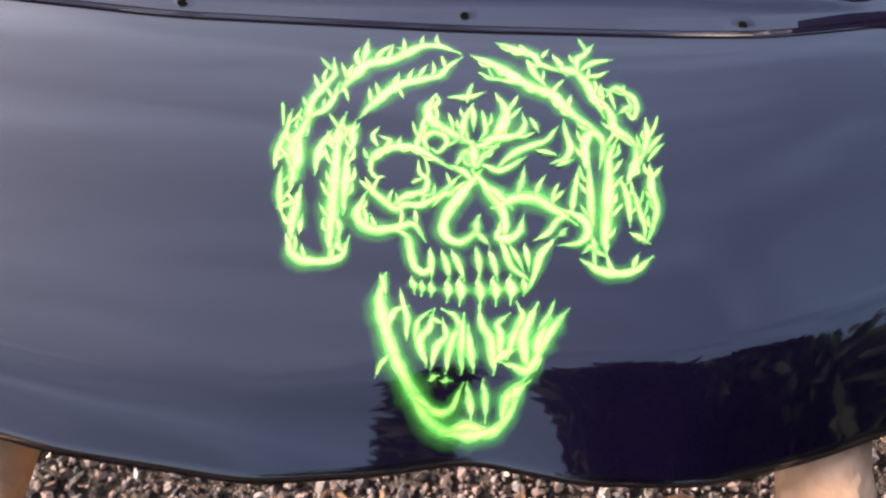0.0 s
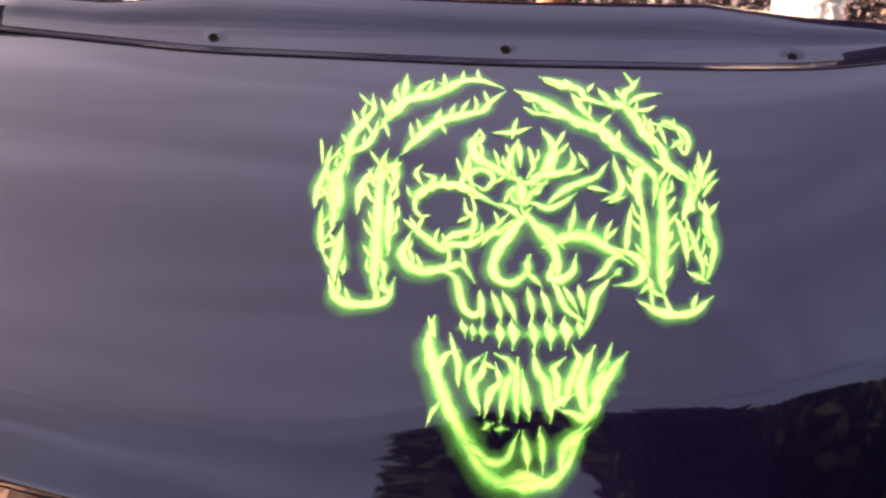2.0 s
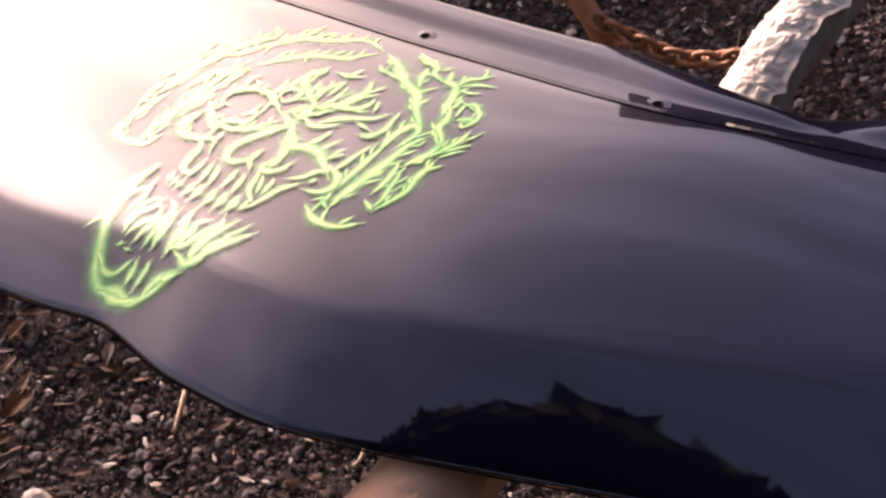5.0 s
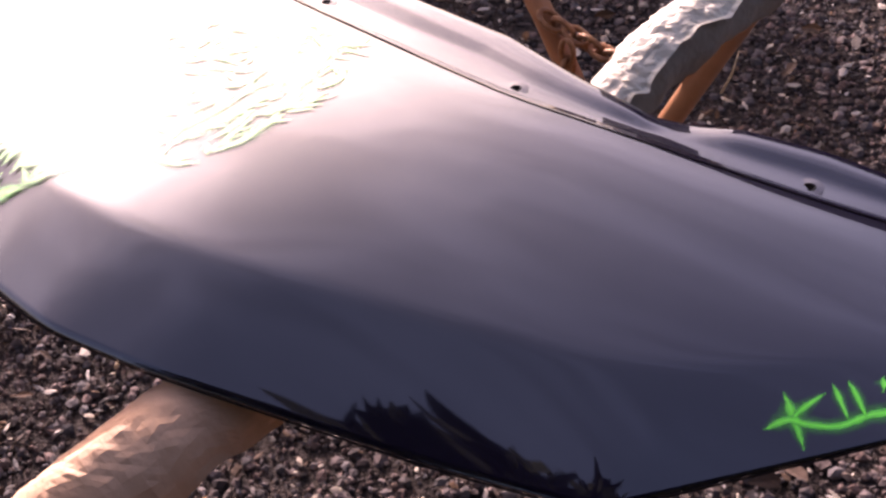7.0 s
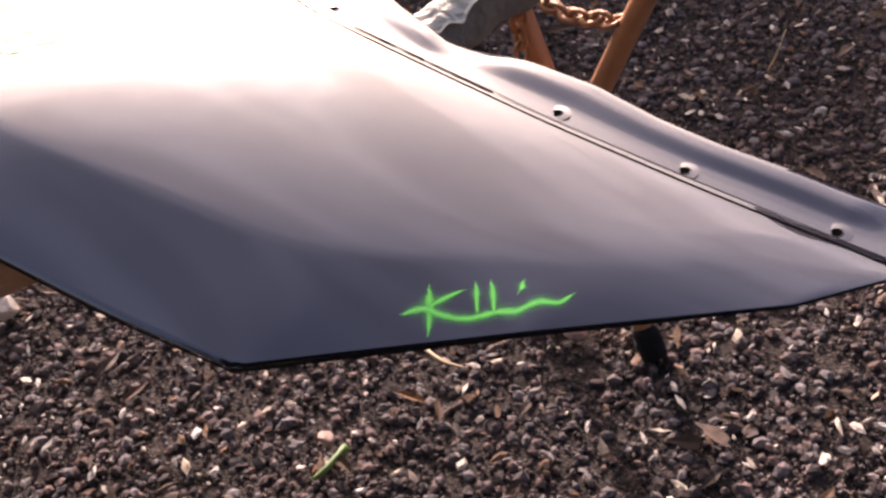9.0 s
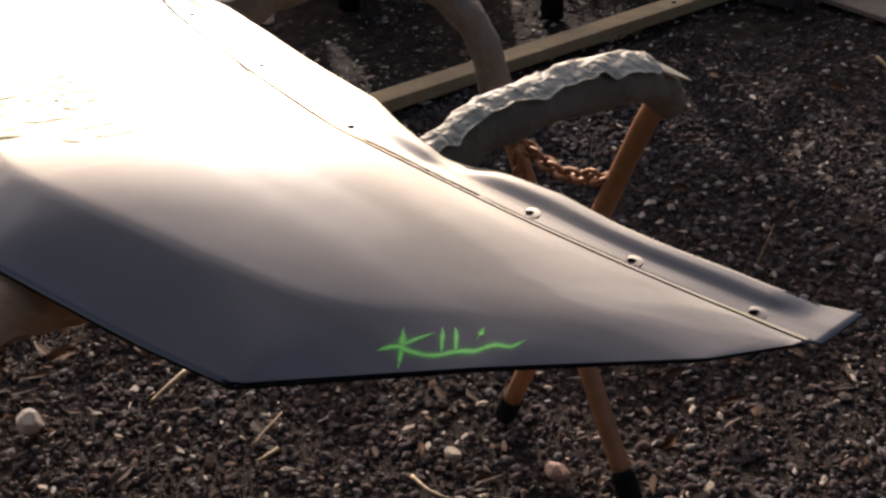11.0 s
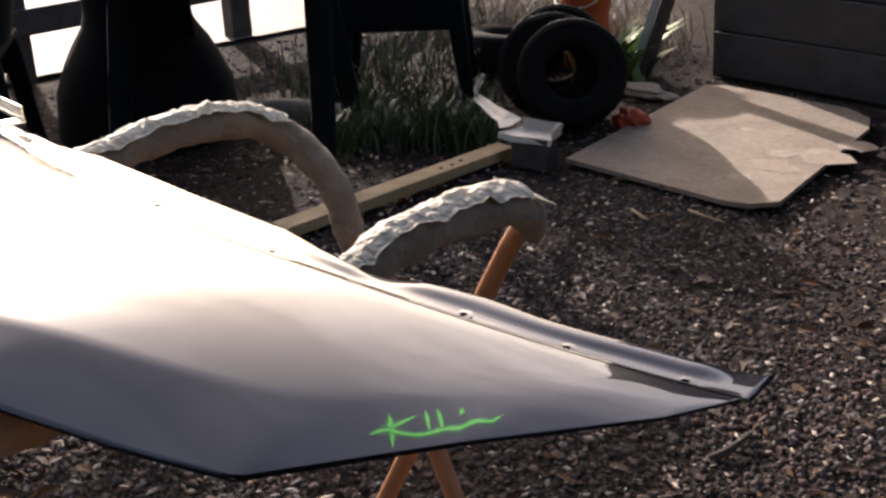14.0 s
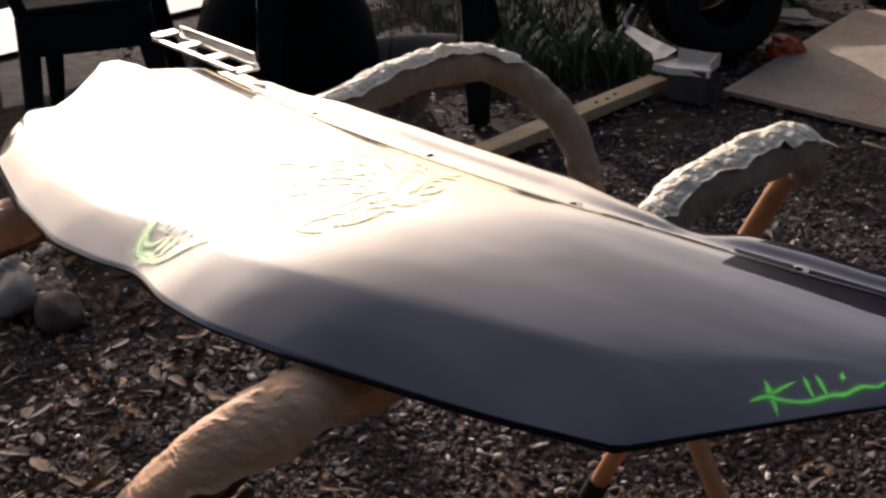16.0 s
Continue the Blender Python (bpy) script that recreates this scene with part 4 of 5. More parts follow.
# ---- yard behind ----
def build_beam():
    stud = thing("lumber_stud", (0, 0, 0), "pale pine two by four lying on the gravel", "lumber")
    a, b = Vector((-1.615, 0.58, 0.01)), Vector((-1.743, 2.305, 0.01))
    mid, d = (a + b) / 2, b - a
    turn = Matrix.Rotation(math.atan2(d.y, d.x) - math.pi / 2, 4, "Z")
    bm = bmesh.new()
    box(bm, mid + Vector((0, 0, 0.019)), (0.089, d.length, 0.038), turn, 0.003)
    part("board", bm, M_LUMBER, stud)
    for t in (0.80, 0.83, 0.86):
        bm = bmesh.new()
        bmesh.ops.create_cone(bm, segments=10, radius1=0.008, radius2=0.006, depth=0.003, cap_ends=True)
        bmesh.ops.transform(bm, matrix=Matrix.Translation(a.lerp(b, t) + Vector((0.012 * math.sin(40 * t), 0, 0.0395))), verts=bm.verts)
        part("knot", bm, M_BARK, stud, "dark knot")


build_beam()


def build_board():
    board = thing("strand_board", (0, 0, 0), "weathered strand board sheet with pale scuffs and clipped corner", "board")
    corners = [(-1.497, 2.362), (-0.80, 2.362), (-0.72, 2.39), (-0.665, 2.47), (-0.89, 3.34), (-0.96, 3.46), (-1.10, 3.53), (-1.68, 3.53), (-1.75, 3.47)]
    bm = bmesh.new()
    f = bm.faces.new([bm.verts.new((x, y, 0.030)) for x, y in corners])
    ex = bmesh.ops.extrude_face_region(bm, geom=[f])
    bmesh.ops.translate(bm, vec=(0, 0, -0.016), verts=[v for v in ex["geom"] if isinstance(v, bmesh.types.BMVert)])
    bmesh.ops.recalc_face_normals(bm, faces=bm.faces)
    part("panel", bm, M_OSB, board)
    rng = np.random.default_rng(5)
    for cx, cy, r in ((-0.88, 2.75, 0.085), (-0.82, 2.95, 0.10), (-0.80, 3.12, 0.07), (-0.90, 2.58, 0.045), (-1.22, 3.05, 0.028), (-0.95, 2.88, 0.05)):
        bm = bmesh.new()
        ring = [bm.verts.new((cx + r * (1 + rng.uniform(-0.35, 0.35)) * math.cos(a), cy + r * (1 + rng.uniform(-0.35, 0.35)) * 0.8 * math.sin(a), 0.0315)) for a in np.linspace(0, 2 * math.pi, 15)[:-1]]
        bm.faces.new(ring)
        part("paint_scuff", bm, M_PALE, board, "pale paint scuff")


build_board()


def build_tyre(at, turn, radius=0.23, width=0.16):
    tyre = thing("tyre", (0, 0, 0), "worn black rubber tyre leaning in a row", "tyre", "row of tyres")
    prof = [(0.46, -0.30), (0.50, -0.44), (0.56, -0.50), (0.75, -0.54), (0.90, -0.50), (0.97, -0.42), (1.0, -0.2), (1.005, 0.0), (1.0, 0.2), (0.97, 0.42), (0.90, 0.50), (0.75, 0.54), (0.56, 0.50), (0.50, 0.44), (0.46, 0.30)]
    n, m = 120, len(prof)
    verts, faces = [], []
    for k in range(n):
        a = 2 * math.pi * k / n
        for r, w in prof:
            lug = 0.984 if (r > 0.95 and k % 3 < 1) else 1.0
            verts.append((radius * r * lug * math.cos(a), width * w, radius * r * lug * math.sin(a)))
    for k in range(n):
        for j in range(m - 1):
            faces.append((k * m + j, ((k + 1) % n) * m + j, ((k + 1) % n) * m + j + 1, k * m + j + 1))
    mesh_object("carcass", verts, faces, M_RUBBER, tyre)
    for rr in (0.62, 0.86):
        ring = [(radius * rr * math.cos(a), -width * 0.53, radius * rr * math.sin(a)) for a in np.linspace(0, 2 * math.pi, 33)]
        tube("sidewall_rib", ring, 0.004, M_RUBBER, tyre, steps=1, sides=6)
    tyre.matrix_world = Matrix.Translation(at) @ turn
    return tyre


for x, y, r, lean in ((-1.80, 2.72, 0.212, -19), (-1.955, 2.765, 0.212, -21), (-2.06, 2.905, 0.212, -23)):
    build_tyre((x, y, r * math.cos(radians(lean)) + 0.02), Matrix.Rotation(radians(43), 4, "Z") @ Matrix.Rotation(radians(lean), 4, "X"), r)
build_tyre((-2.75, 3.30, 0.085), Matrix.Rotation(radians(84), 4, "X"), 0.25)


def build_bent_bracket():
    """Crumpled sheet metal: a narrow strip that runs into an open tray, on a wood block."""
    br = thing("bent_metal_bracket", (0, 0, 0), "pale bent sheet metal bracket resting on a dark wood block", "bracket")

    def sheet(name, rows, mat=M_GALV):
        bm = bmesh.new()
        grid = [[bm.verts.new(p) for p in row] for row in rows]
        for r0, r1 in zip(grid, grid[1:]):
            for k in range(len(r0) - 1):
                bm.faces.new((r0[k], r0[k + 1], r1[k + 1], r1[k]))
        ob = part(name, bm, mat, br)
        sol = ob.modifiers.new("thickness", "SOLIDIFY")
        sol.thickness = 0.003
        return ob

    near = [(-1.925, 2.322, 0.178), (-1.86, 2.300, 0.168), (-1.79, 2.275, 0.155), (-1.73, 2.255, 0.150), (-1.69, 2.225, 0.138)]
    far = [(-1.955, 2.365, 0.195), (-1.88, 2.345, 0.188), (-1.80, 2.325, 0.178), (-1.73, 2.312, 0.172), (-1.66, 2.310, 0.160)]
    sheet("strip", [near, [tuple((Vector(p).lerp(Vector(q), 0.5) + Vector((0, 0, -0.010)))) for p, q in zip(near, far)], far])
    floor_near = [(-1.69, 2.222, 0.125), (-1.62, 2.236, 0.118), (-1.55, 2.258, 0.121), (-1.482, 2.281, 0.118)]
    floor_far = [(-1.655, 2.308, 0.130), (-1.61, 2.318, 0.122), (-1.55, 2.332, 0.125), (-1.50, 2.345, 0.122)]
    sheet("tray_floor", [floor_near, floor_far])
    sheet("tray_back", [floor_far, [(x + 0.002 * k, y + 0.004, z + 0.036 + 0.004 * (k % 2)) for k, (x, y, z) in enumerate(floor_far)]])
    sheet("tray_end", [[floor_near[-1], floor_far[-1]], [(-1.486, 2.284, 0.146), (-1.497, 2.343, 0.166)]])
    sheet("tray_lip", [floor_near, [(x, y - 0.006, z - 0.022) for x, y, z in floor_near]])
    bm = bmesh.new()
    box(bm, (-1.575, 2.285, 0.058), (0.15, 0.075, 0.116), Matrix.Rotation(0.25, 4, "Z"), 0.004)
    part("wood_block", bm, M_GREYWOOD, br, "dark wood block")
    tube("bent_tip", [(-1.945, 2.35, 0.188), (-1.965, 2.368, 0.215), (-1.955, 2.38, 0.235), (-1.94, 2.385, 0.262)], 0.007, M_GALV, br, steps=4, sides=8)


build_bent_bracket()


def build_table():
    table = thing("patio_table", (0, 0, 0), "round resin patio table with pale weathered top and dark legs", "table")
    c = Vector((-2.48, 1.67, 0))
    n = 48
    prof = [(0.0, 0.760), (0.44, 0.760), (0.485, 0.757), (0.50, 0.748), (0.502, 0.735), (0.49, 0.725), (0.46, 0.728), (0.0, 0.732)]
    verts, faces = [], []
    for k in range(n):
        a = 2 * math.pi * k / n
        verts += [(c.x + r * math.cos(a), c.y + r * math.sin(a), z) for r, z in prof]
    m = len(prof)
    faces = [(k * m + j, ((k + 1) % n) * m + j, ((k + 1) % n) * m + j + 1, k * m + j + 1) for k in range(n) for j in range(m - 1)]
    mesh_object("tabletop", verts, faces, M_TABLETOP, table, "pale weathered round top")
    skirt = [c + Vector((0.40 * math.cos(a), 0.40 * math.sin(a), 0.70)) for a in np.linspace(0, 2 * math.pi, 25)]
    tube("apron", skirt, 0.022, M_DARKPLASTIC, table, steps=2, sides=8)
    for k in range(4):
        a = radians((10, 100, 181, 268)[k])
        top, foot = c + Vector((0.43 * math.cos(a), 0.43 * math.sin(a), 0.72)), c + Vector((0.50 * math.cos(a - 0.2), 0.50 * math.sin(a - 0.2), 0.0))
        tube("leg", [top, top.lerp(foot, 0.5), foot], lambda t: 0.050 - 0.010 * t, M_DARKPLASTIC, table, steps=4, sides=10)
    bm = bmesh.new()
    box(bm, c + Vector((0.16, -0.30, 0.772)), (0.13, 0.10, 0.02), Matrix.Rotation(0.5, 4, "Z"), 0.008)
    tag = part("ash_dish", bm, M_STEEL)
    tagged(tag, "small shiny dish on the patio table", "dish")


build_table()


def build_chair(at, turn):
    chair = thing("patio_chair", (0, 0, 0), "dark green moulded resin patio chair", "chair")
    w, dpt, h = 0.50, 0.46, 0.50
    bm = bmesh.new()
    box(bm, (0, 0, h), (w, dpt, 0.03), None, 0.012)
    part("seat", bm, M_DARKPLASTIC, chair, smooth=False)
    for at_, size_ in (((0, -dpt / 2 + 0.012, h - 0.085), (w, 0.02, 0.14)), ((-w / 2 + 0.012, 0.01, h - 0.085), (0.02, dpt - 0.03, 0.14)), ((w / 2 - 0.012, 0.01, h - 0.085), (0.02, dpt - 0.03, 0.14))):
        bm = bmesh.new()
        box(bm, at_, size_, None, 0.005)
        part("skirt", bm, M_DARKPLASTIC, chair)
    rows, cols = 9, 13
    verts, faces = [], []
    for side in (0, 1):
        for i in range(rows):
            t = i / (rows - 1)
            for j in range(cols):
                u = 2 * j / (cols - 1) - 1
                width = (0.25 - 0.02 * t) * (1 if t < 0.7 else math.sqrt(max(0.02, 1 - ((t - 0.7) / 0.31) ** 2)))
                verts.append((u * width, dpt / 2 - 0.02 + 0.12 * t - 0.05 * u * u + 0.018 * side, h + 0.45 * t))
    for side in (0, 1):
        for i in range(rows - 1):
            for j in range(cols - 1):
                a = side * rows * cols + i * cols + j
                faces.append((a, a + 1, a + cols + 1, a + cols))
    for j in range(cols - 1):
        a, b = (rows - 1) * cols + j, rows * cols + (rows - 1) * cols + j
        faces.append((a, a + 1, b + 1, b))
    mesh_object("backrest", verts, faces, M_DARKPLASTIC, chair)
    for sx in (-1, 1):
        tube("armrest", [(sx * 0.25, -0.20, 0.50), (sx * 0.29, -0.21, 0.63), (sx * 0.30, -0.14, 0.71), (sx * 0.29, 0.08, 0.73), (sx * 0.24, 0.24, 0.74)], 0.026, M_DARKPLASTIC, chair, steps=6, sides=10, flat=0.7)
        for sy in (-1, 1):
            tube("leg", [(sx * 0.22, sy * 0.19, 0.49), (sx * 0.25, sy * 0.22, 0.2), (sx * 0.275, sy * 0.25, 0.0)], lambda t: 0.040 - 0.012 * t, M_DARKPLASTIC, chair, steps=4, sides=8)
    chair.matrix_world = Matrix.Translation(at) @ Matrix.Rotation(radians(turn), 4, "Z")
    return chair


build_chair((-2.66, 2.60, 0), 46)
build_chair((-3.06, 0.80, 0), -31)


def build_bin():
    tub = thing("composter_bin", (0, 0, 0), "black plastic garden bin with a narrow neck behind the table", "garden bin")
    c = Vector((-3.13, 1.61, 0))
    prof = [(0.36, 0.0), (0.37, 0.03), (0.355, 0.20), (0.31, 0.31), (0.275, 0.375), (0.225, 0.45), (0.208, 0.50), (0.205, 0.66), (0.212, 0.67), (0.212, 0.69), (0.12, 0.71), (0.0, 0.715)]
    n, m = 40, len(prof)
    verts = [(c.x + r * math.cos(2 * math.pi * k / n), c.y + r * math.sin(2 * math.pi * k / n), z) for k in range(n) for r, z in prof]
    faces = [(k * m + j, ((k + 1) % n) * m + j, ((k + 1) % n) * m + j + 1, k * m + j + 1) for k in range(n) for j in range(m - 1)]
    mesh_object("shell", verts, faces, M_DARKPLASTIC, tub)
    tube("lid_knob", [c + Vector((0, 0, 0.70)), c + Vector((0, 0, 0.72)), c + Vector((0, 0, 0.735))], 0.03, M_DARKPLASTIC, tub, steps=3, sides=12)


build_bin()


def build_fence():
    fence = thing("rail_fence", (0, 0, 0), "dark weathered wooden post and rail fence", "fence")
    for y in (-1.9, -0.45, 0.78, 1.62, 2.86, 4.1):
        bm = bmesh.new()
        box(bm, (-4.42, y, 0.55), (0.10, 0.12, 1.10), None, 0.006)
        part("post", bm, M_GREYWOOD, fence)
    for z0, z1 in ((0.235, 0.36), (0.60, 0.73), (0.95, 1.07)):
        bm = bmesh.new()
        box(bm, (-4.352, 1.1, (z0 + z1) / 2), (0.034, 6.6, z1 - z0), None, 0.004)
        part("rail", bm, M_GREYWOOD, fence)
    bm = bmesh.new()
    box(bm, (-4.36, -0.6, 0.115), (0.03, 2.6, 0.045), None, 0.004)
    part("low_rail", bm, M_GREYWOOD, fence)


build_fence()


def build_drive():
    bm = bmesh.new()
    rng = np.random.default_rng(9)
    near = [(-4.42 + 0.10 * max(0.0, min(2.0, y - 1.6)) - 0.05 * rng.uniform(), y) for y in np.linspace(-7, 9, 40)]
    ring = [bm.verts.new((x, y, 0.012)) for x, y in near] + [bm.verts.new((-16, 9, 0.012)), bm.verts.new((-16, -7, 0.012))]
    bm.faces.new(ring)
    bmesh.ops.recalc_face_normals(bm, faces=bm.faces)
    ob = part("pale_drive", bm, M_SAND)
    tagged(ob, "sunlit pale gravel drive beyond the fence", "drive", kind="structure")


build_drive()


def build_edging():
    pts = [(-2.98, 1.42, 0.02), (-2.99, 1.62, 0.02), (-2.98, 1.86, 0.02), (-2.91, 2.02, 0.02), (-2.78, 2.13, 0.02), (-2.58, 2.19, 0.02), (-2.36, 2.20, 0.0), (-2.22, 2.15, -0.07)]
    ob = tube("bed_edging", pts, 0.046, M_EDGING, None, "", steps=10, sides=12, crumple=0.002, grain=8, flat=1.4)
    tagged(ob, "curved grey concrete edging of a weedy bed", "edging")


build_edging()


def blades(name, count, spots, height, width, mat, label, category, seed, lean=0.5):
    rng = np.random.default_rng(seed)
    verts, faces = [], []
    for _ in range(count):
        cx, cy, sp = spots[rng.integers(len(spots))]
        x, y = cx + rng.normal(0, sp), cy + rng.normal(0, sp)
        h, a = height * rng.uniform(0.4, 1.2), rng.uniform(0, 2 * math.pi)
        w = width * rng.uniform(0.6, 1.2)
        dx, dy = math.cos(a), math.sin(a)
        b = len(verts)
        for t in (0.0, 0.4, 0.75, 1.0):
            bend = lean * h * t * t
            ww = w * (1 - t) ** 0.6
            px, py, pz = x + dx * bend, y + dy * bend, h * (t - 0.25 * lean * t * t)
            verts += [(px - dy * ww, py + dx * ww, pz), (px + dy * ww, py - dx * ww, pz)]
        faces += [(b + 2 * k, b + 2 * k + 1, b + 2 * k + 3, b + 2 * k + 2) for k in range(3)]
    ob = mesh_object(name, verts, faces, mat)
    return tagged(ob, label, category, kind="stuff")


blades("weeds", 2000, [(-2.95, 2.55, 0.20), (-2.55, 2.45, 0.16), (-2.2, 2.25, 0.10), (-2.05, 2.35, 0.08), (-3.2, 3.1, 0.30), (-2.35, 2.05, 0.10)], 0.16, 0.005, M_GRASS, "green weeds and grass growing in the bed", "grass", 11)
blades("broad_leaf_plant", 80, [(-2.22, 3.46, 0.07), (-2.30, 3.44, 0.05)], 0.27, 0.045, M_FRESH, "bright green broad leaved plant", "plant", 12, 0.9)
blades("yard_grass", 420, [(-2.08, -0.20, 0.07), (-2.15, -0.35, 0.08)], 0.10, 0.004, M_GRASS, "tuft of green grass by the leaf litter", "grass", 15)
blades("dry_grass", 1500, [(-2.9, 3.9, 0.25), (-2.6, 3.8, 0.15), (-3.3, 3.7, 0.25)], 0.22, 0.004, M_STRAW, "dry straw coloured grass behind the tyres", "grass", 14, 0.6)


def build_drum():
    d = thing("orange_bucket", (0, 0, 0), "orange red plastic container standing behind the tyres", "container")
    c = Vector((-2.47, 3.52, 0))
    prof = [(0.09, 0.0), (0.105, 0.02), (0.105, 0.24), (0.125, 0.36), (0.135, 0.37), (0.135, 0.385), (0.12, 0.385), (0.11, 0.28)]
    n, m = 28, len(prof)
    verts = [(c.x + r * math.cos(2 * math.pi * k / n), c.y + r * math.sin(2 * math.pi * k / n), z) for k in range(n) for r, z in prof]
    faces = [(k * m + j, ((k + 1) % n) * m + j, ((k + 1) % n) * m + j + 1, k * m + j + 1) for k in range(n) for j in range(m - 1)]
    mesh_object("shell", verts, faces, M_RED, d)
    tube("bail", [c + Vector((0.13, 0, 0.36)), c + Vector((0.09, -0.11, 0.30)), c + Vector((-0.09, -0.11, 0.30)), c + Vector((-0.13, 0, 0.36))], 0.004, M_STEEL, d, steps=5, sides=6)


build_drum()


def crumpled(name, at, size, mat, label, category, seed):
    rng = np.random.default_rng(seed)
    v, f = ico(3)
    off = Vector((seed * 3.1, 0, 0))
    pts = []
    for p in v:
        q = Vector(p)
        q *= 1 + 0.45 * noise.noise(q * 1.7 + off) + 0.25 * noise.noise(q * 4.1 + off)
        pts.append((at[0] + q.x * size[0], at[1] + q.y * size[1], max(0.0, at[2] + q.z * size[2])))
    ob = mesh_object(name, pts, f, mat, smooth=False)
    return tagged(ob, label, category)


crumpled("red_rag", (-1.62, 2.86, 0.03), (0.07, 0.06, 0.06), M_RED, "crumpled red rag between tyre and board", "rag", 3)
crumpled("plastic_sheet", (-1.93, 3.27, 0.02), (0.16, 0.06, 0.03), M_PALE, "crumpled pale plastic sheet on the ground", "plastic sheet", 4)
crumpled("plastic_bag", (-1.96, -0.02, 0.04), (0.06, 0.045, 0.05), M_PALE, "crumpled pale plastic bag on the leaf litter", "bag", 6)


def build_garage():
    wall = thing("wall_garage", (0, 0, 0), "board wall coloured dark for the garage's shade beside the yard", "wall", kind="structure")
    # plain dark wall and boards stand in for the garage's shaded interior
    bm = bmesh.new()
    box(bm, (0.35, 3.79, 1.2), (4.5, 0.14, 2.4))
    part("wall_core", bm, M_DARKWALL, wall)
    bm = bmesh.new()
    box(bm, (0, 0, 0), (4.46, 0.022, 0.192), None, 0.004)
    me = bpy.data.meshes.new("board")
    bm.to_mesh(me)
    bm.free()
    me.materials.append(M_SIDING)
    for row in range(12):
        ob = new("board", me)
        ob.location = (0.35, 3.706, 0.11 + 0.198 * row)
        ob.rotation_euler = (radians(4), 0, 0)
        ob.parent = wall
    post = thing("leaning_plank", (0, 0, 0), "grey weathered plank with a pale edge leaning by the wall", "plank")
    d = Vector((0.42, 0.12, 1.30))
    turn = d.to_track_quat("Z", "Y").to_matrix().to_4x4()
    bm = bmesh.new()
    box(bm, Vector((-2.115, 3.50, 0.0)) + d / 2, (0.095, 0.03, d.length), turn, 0.004)
    part("board", bm, M_GREYWOOD, post)
    bm = bmesh.new()
    box(bm, Vector((-2.170, 3.492, 0.0)) + d / 2, (0.014, 0.036, d.length * 0.99), turn, 0.003)
    part("edge_strip", bm, M_TRIM, post, "pale painted edge strip")


build_garage()


# ---- leaf litter and twigs ----
def leaf_template():
    pts = [(-1, 0, 0), (-0.5, 0.42, 0.10), (0.1, 0.5, 0.16), (0.6, 0.28, 0.10), (1.1, 0, 0.0), (0.6, -0.28, 0.10), (0.1, -0.5, 0.16), (-0.5, -0.42, 0.10), (0.1, 0, 0.02)]
    return np.array(pts, float), [(8, k, (k + 1) % 8) for k in range(8)]


LEAF = leaf_template()
scatter("leaf_litter", 1300, (-3.2, 1.6, -0.75, 3.4), (0.010, 0.032), M_LEAF, LEAF, "scattered dead brown leaves on gravel", "leaves", 21, lambda x, y: ground_height(x, y) + 0.002, (0.5, 1.6), 1.5)
scatter("leaf_litter", 900, (-2.5, -0.75, -0.75, 0.55), (0.012, 0.040), M_LEAF, LEAF, "drift of dead brown leaves", "leaves", 22, lambda x, y: ground_height(x, y) + 0.003, (0.5, 1.6), 1.5)


def build_twig(a, b, r, mat, label, bow=0.01):
    a, b = Vector(a), Vector(b)
    mid = a.lerp(b, 0.5) + Vector((bow, -bow, 0.004))
    ob = tube("twig", [a, mid, b], lambda t: r * (1 - 0.5 * t), mat, None, "", steps=5, sides=7)
    return tagged(ob, label, "twig", "fallen twigs")


build_twig((0.13, 1.095, 0.012), (0.13, 1.235, 0.016), 0.011, M_BARK, "short broken brown branch on the gravel")
build_twig((-1.0, 2.15, 0.01), (-0.90, 2.11, 0.012), 0.006, M_LUMBER, "pale split stick on the gravel")
build_twig((-0.64, -0.07, 0.015), (-0.57, -0.165, 0.018), 0.006, M_LUMBER, "pale dry stalk lying on gravel")
build_twig((-0.285, -0.01, 0.015), (-0.27, -0.058, 0.018), 0.004, M_LUMBER, "pale dry stalk lying on gravel")
build_twig((-0.075, 0.16, 0.012), (0.03, 0.19, 0.016), 0.004, M_LUMBER, "thin pale twig on the gravel")
build_twig((0.05, -0.045, 0.015), (0.075, -0.115, 0.015), 0.007, M_GRASS, "green leaf stalk on gravel")
build_twig((-0.305, 1.125, 0.0), (-0.285, 1.15, 0.095), 0.0028, M_LUMBER, "thin dry stem standing in the gravel", 0.012)
build_twig((-0.324, -0.042, 0.014), (-0.384, 0.039, 0.018), 0.0032, M_LUMBER, "pale straw lying on gravel")
build_twig((-1.19, -0.23, 0.0), (-1.17, -0.21, 0.10), 0.003, M_LUMBER, "thin dry stem standing in the leaf litter", 0.008)
build_twig((-1.93, -0.42, 0.02), (-1.90, -0.11, 0.025), 0.014, M_BARK, "grey fallen branch on the leaf litter")
build_twig((-0.86, 2.26, 0.012), (-0.70, 2.24, 0.014), 0.004, M_LUMBER, "thin pale stick beside the board")


def build_stone(at, size, mat, label, seed, worn=False):
    """A broken stone: facets cut from a rounded lump; worn ones are rounded off."""
    v, f = ico(3 if worn else 2)
    rng = np.random.default_rng(seed)
    cuts = rng.normal(0, 1, (9, 3))
    cuts /= np.linalg.norm(cuts, axis=1, keepdims=True)
    v = v * (1 + rng.normal(0, 0.03, (len(v), 1)))
    for c in cuts:
        over = np.maximum(0, v @ c - rng.uniform(0.62, 0.85))
        v = v - over[:, None] * c
    ob = mesh_object("stone", (v * np.array(size) + np.array(at)).tolist(), f, mat, smooth=worn)
    return tagged(ob, label, "stone", "larger stones on the gravel")


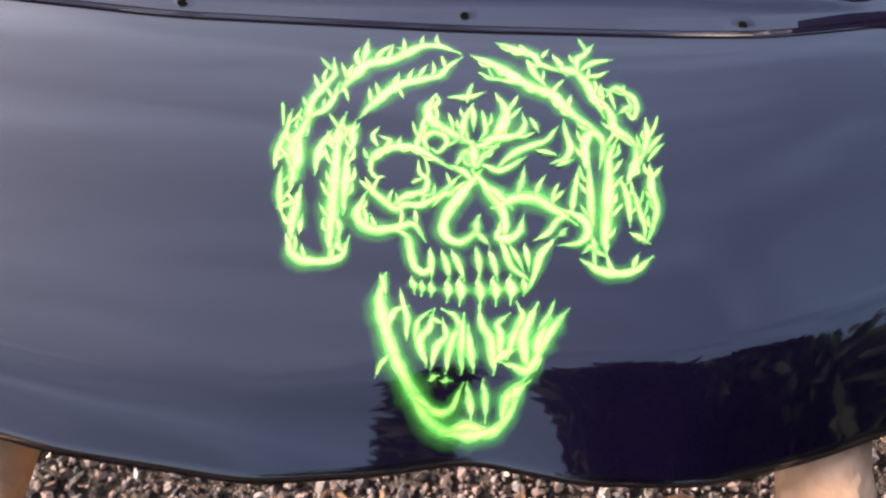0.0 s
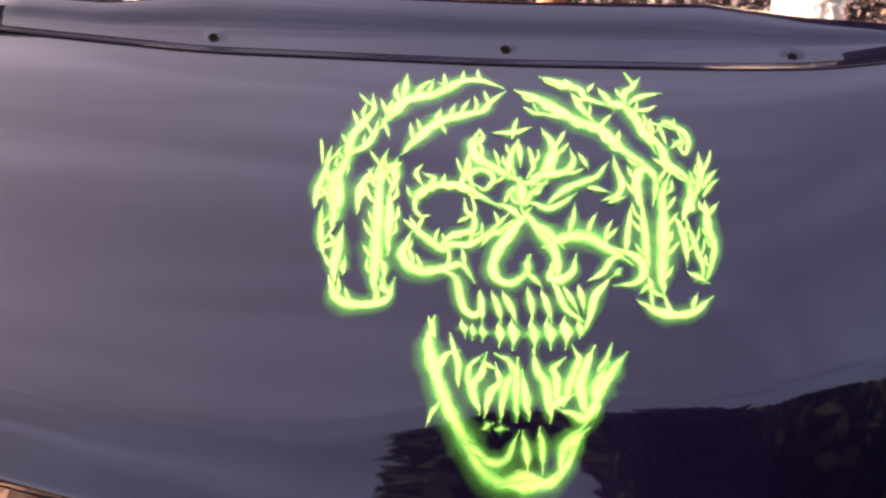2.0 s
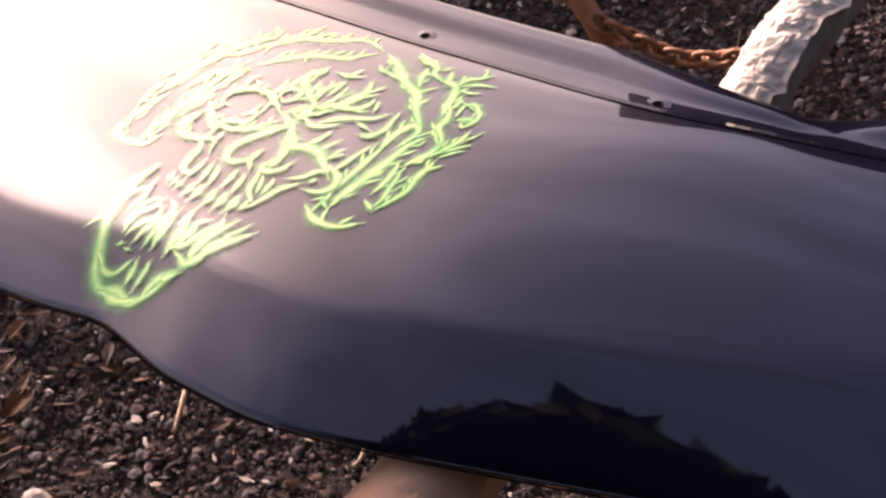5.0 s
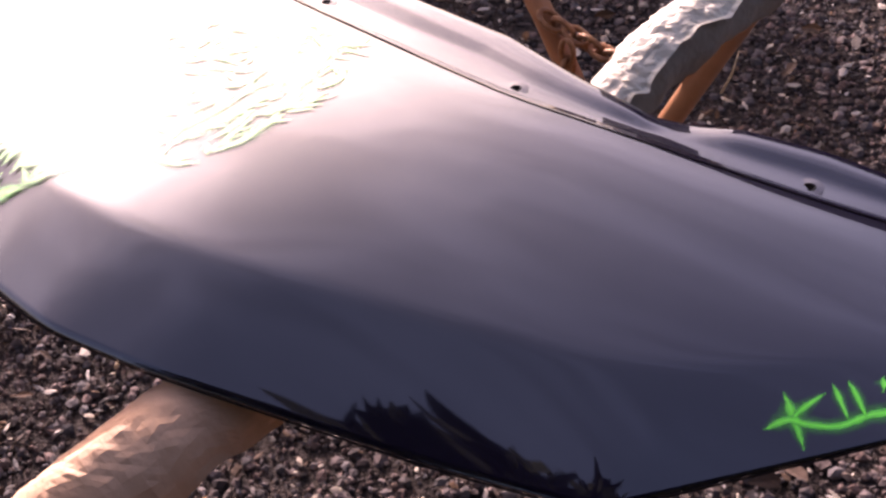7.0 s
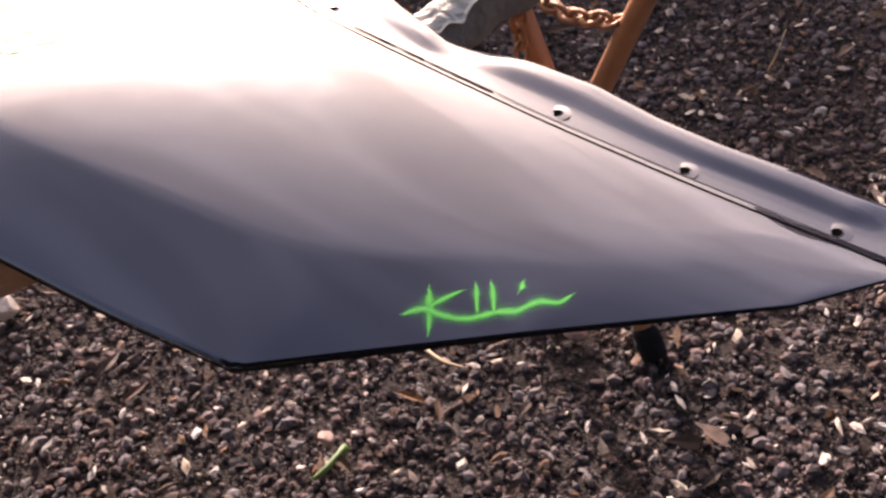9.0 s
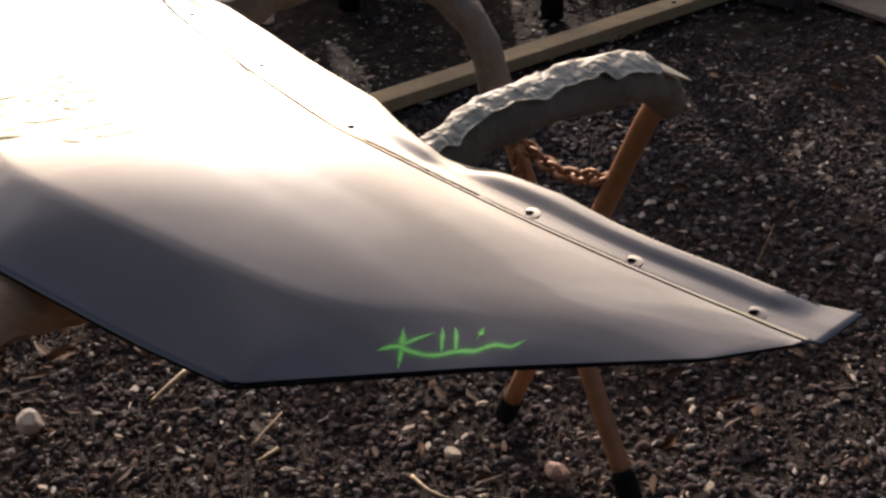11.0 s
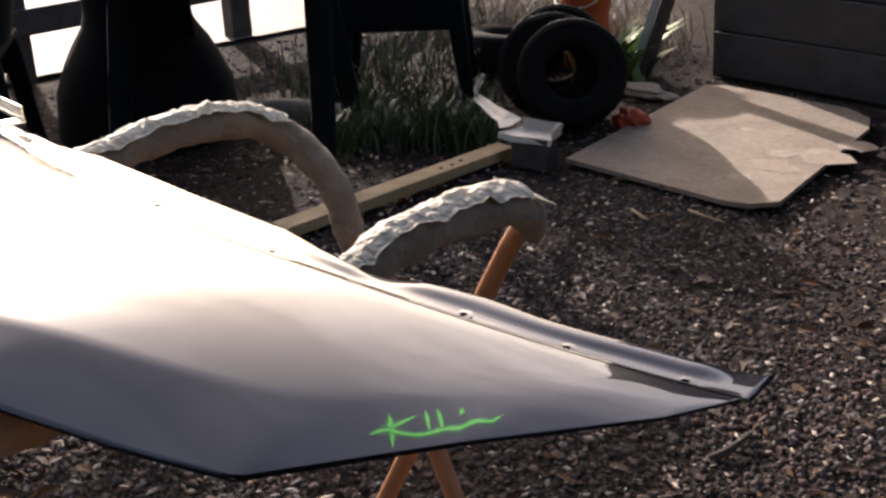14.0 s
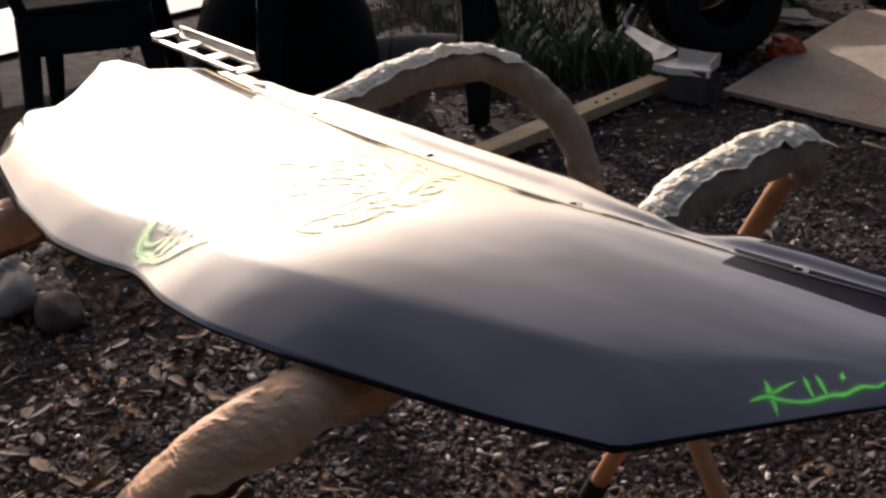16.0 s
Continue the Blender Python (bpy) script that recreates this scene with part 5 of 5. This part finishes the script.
build_stone((-0.645, -0.386, 0.020), (0.034, 0.028, 0.026), M_PALECHIP, "pale buff broken stone on the gravel", 1)
build_stone((0.063, 0.373, 0.014), (0.026, 0.022, 0.018), M_PINKSTONE, "pinkish brown broken stone on the gravel", 2)
build_stone((-1.80, -0.07, 0.040), (0.095, 0.07, 0.065), M_EDGING, "rounded grey stone lying on the leaf litter", 5, True)
build_stone((-1.64, -0.02, 0.034), (0.080, 0.065, 0.055), M_STONE, "dark rounded stone lying on the leaf litter", 6, True)
build_stone((-0.088, 0.249, 0.010), (0.022, 0.016, 0.012), M_PALECHIP, "pale buff broken stone on the gravel", 3)
build_stone((0.010, -0.060, 0.010), (0.017, 0.013, 0.011), M_PINKSTONE, "pinkish brown broken stone on the gravel", 4)


# ---- trees round the yard ----
def build_tree(x, y, height, spread, low, seed, leaves=5200, size=0.16):
    rng = np.random.default_rng(seed)
    tree = thing("tree", (x, y, 0), "tall leafy tree beside the yard", "tree", "trees round the yard")
    tube("trunk", [(0, 0, -0.1), (0.05, 0.05, height * 0.3), (0.0, 0.1, height * 0.6), (0.1, 0, height * 0.93)], lambda t: 0.16 * (1 - 0.85 * t), M_BARK, tree, steps=6, sides=10)
    ends = []
    for k in range(16):
        a, t = 2.4 * k, low + (0.92 - low) * k / 15
        ln = spread * (1.0 - 0.55 * (t - low) / (0.95 - low)) * rng.uniform(0.75, 1.1)
        b = Vector((0, 0, height * t))
        e = b + Vector((math.cos(a) * ln, math.sin(a) * ln, ln * rng.uniform(-0.05, 0.35)))
        tube("limb", [b, b.lerp(e, 0.3) + Vector((0, 0, 0.1)), b.lerp(e, 0.6)], lambda q: 0.05 * (1 - 0.8 * q), M_BARK, tree, steps=4, sides=6)
        ends.append((b, e))
    pick = rng.integers(0, len(ends), leaves)
    b, e = np.array([p[0] for p in ends])[pick], np.array([p[1] for p in ends])[pick]
    at = b + (e - b) * rng.uniform(0.0, 1.05, (leaves, 1)) + rng.normal(0, 0.13 * spread, (leaves, 3))
    # pruned clear of the yard: nothing low near the stand, nothing straight above it
    near = np.hypot(at[:, 0] + x - 0.3, at[:, 1] + y) < 2.6
    lift = np.maximum(at[:, 2] - 0.8, 0.3) / 7.2
    u, v = (at[:, 0] + x) / lift, (at[:, 1] + y) / lift
    above = (np.abs(v) < 9) & (u > -9) & ((v > -0.42 - 0.9 * np.maximum(0, 1.6 - u) + 0.05 * np.maximum(0, u - 4)) | (u < 0.2))
    at = at[~((near & (at[:, 2] < 4.5)) | above)]
    leaves = len(at)
    u, v = rng.normal(0, 1, (leaves, 3)), rng.normal(0, 1, (leaves, 3))
    u /= np.linalg.norm(u, axis=1, keepdims=True)
    v = np.cross(u, v)
    v /= np.linalg.norm(v, axis=1, keepdims=True)
    big = size * rng.uniform(0.5, 1.3, (leaves, 1))
    verts = np.stack([at - u * big, at + v * big * 0.45, at + u * big, at - v * big * 0.45], 1).reshape(-1, 3).tolist()
    faces = np.arange(leaves * 4).reshape(-1, 4).tolist()
    mesh_object("crown", verts, faces, M_FOLIAGE, tree, smooth=False)
    return tree


build_tree(4.2, -2.8, 11.6, 3.7, 0.12, 31, 130000, 0.15)
build_tree(3.1, -3.0, 12.0, 3.8, 0.36, 36, 150000, 0.15)
build_tree(7.2, -0.9, 12.4, 3.3, 0.08, 33, 80000, 0.18)
build_tree(2.0, -8.2, 13.0, 2.8, 0.12, 32, 14000, 0.2)
build_tree(6.2, -6.0, 13.0, 3.0, 0.14, 35, 20000, 0.2)
far = build_tree(-44, 8, 13.0, 5.0, 0.08, 34, 12000, 0.45)
for k, (x, y, size) in enumerate(((-43, 15, 0.85), (-45, 22, 0.65), (-42, 0, 0.95), (-44, -7, 0.9), (-40, 30, 0.5), (-36, 37, 0.5))):
    copy_thing(far, pose(x, y, 0, 0, 0, 50 * k) @ Matrix.Scale(size, 4))
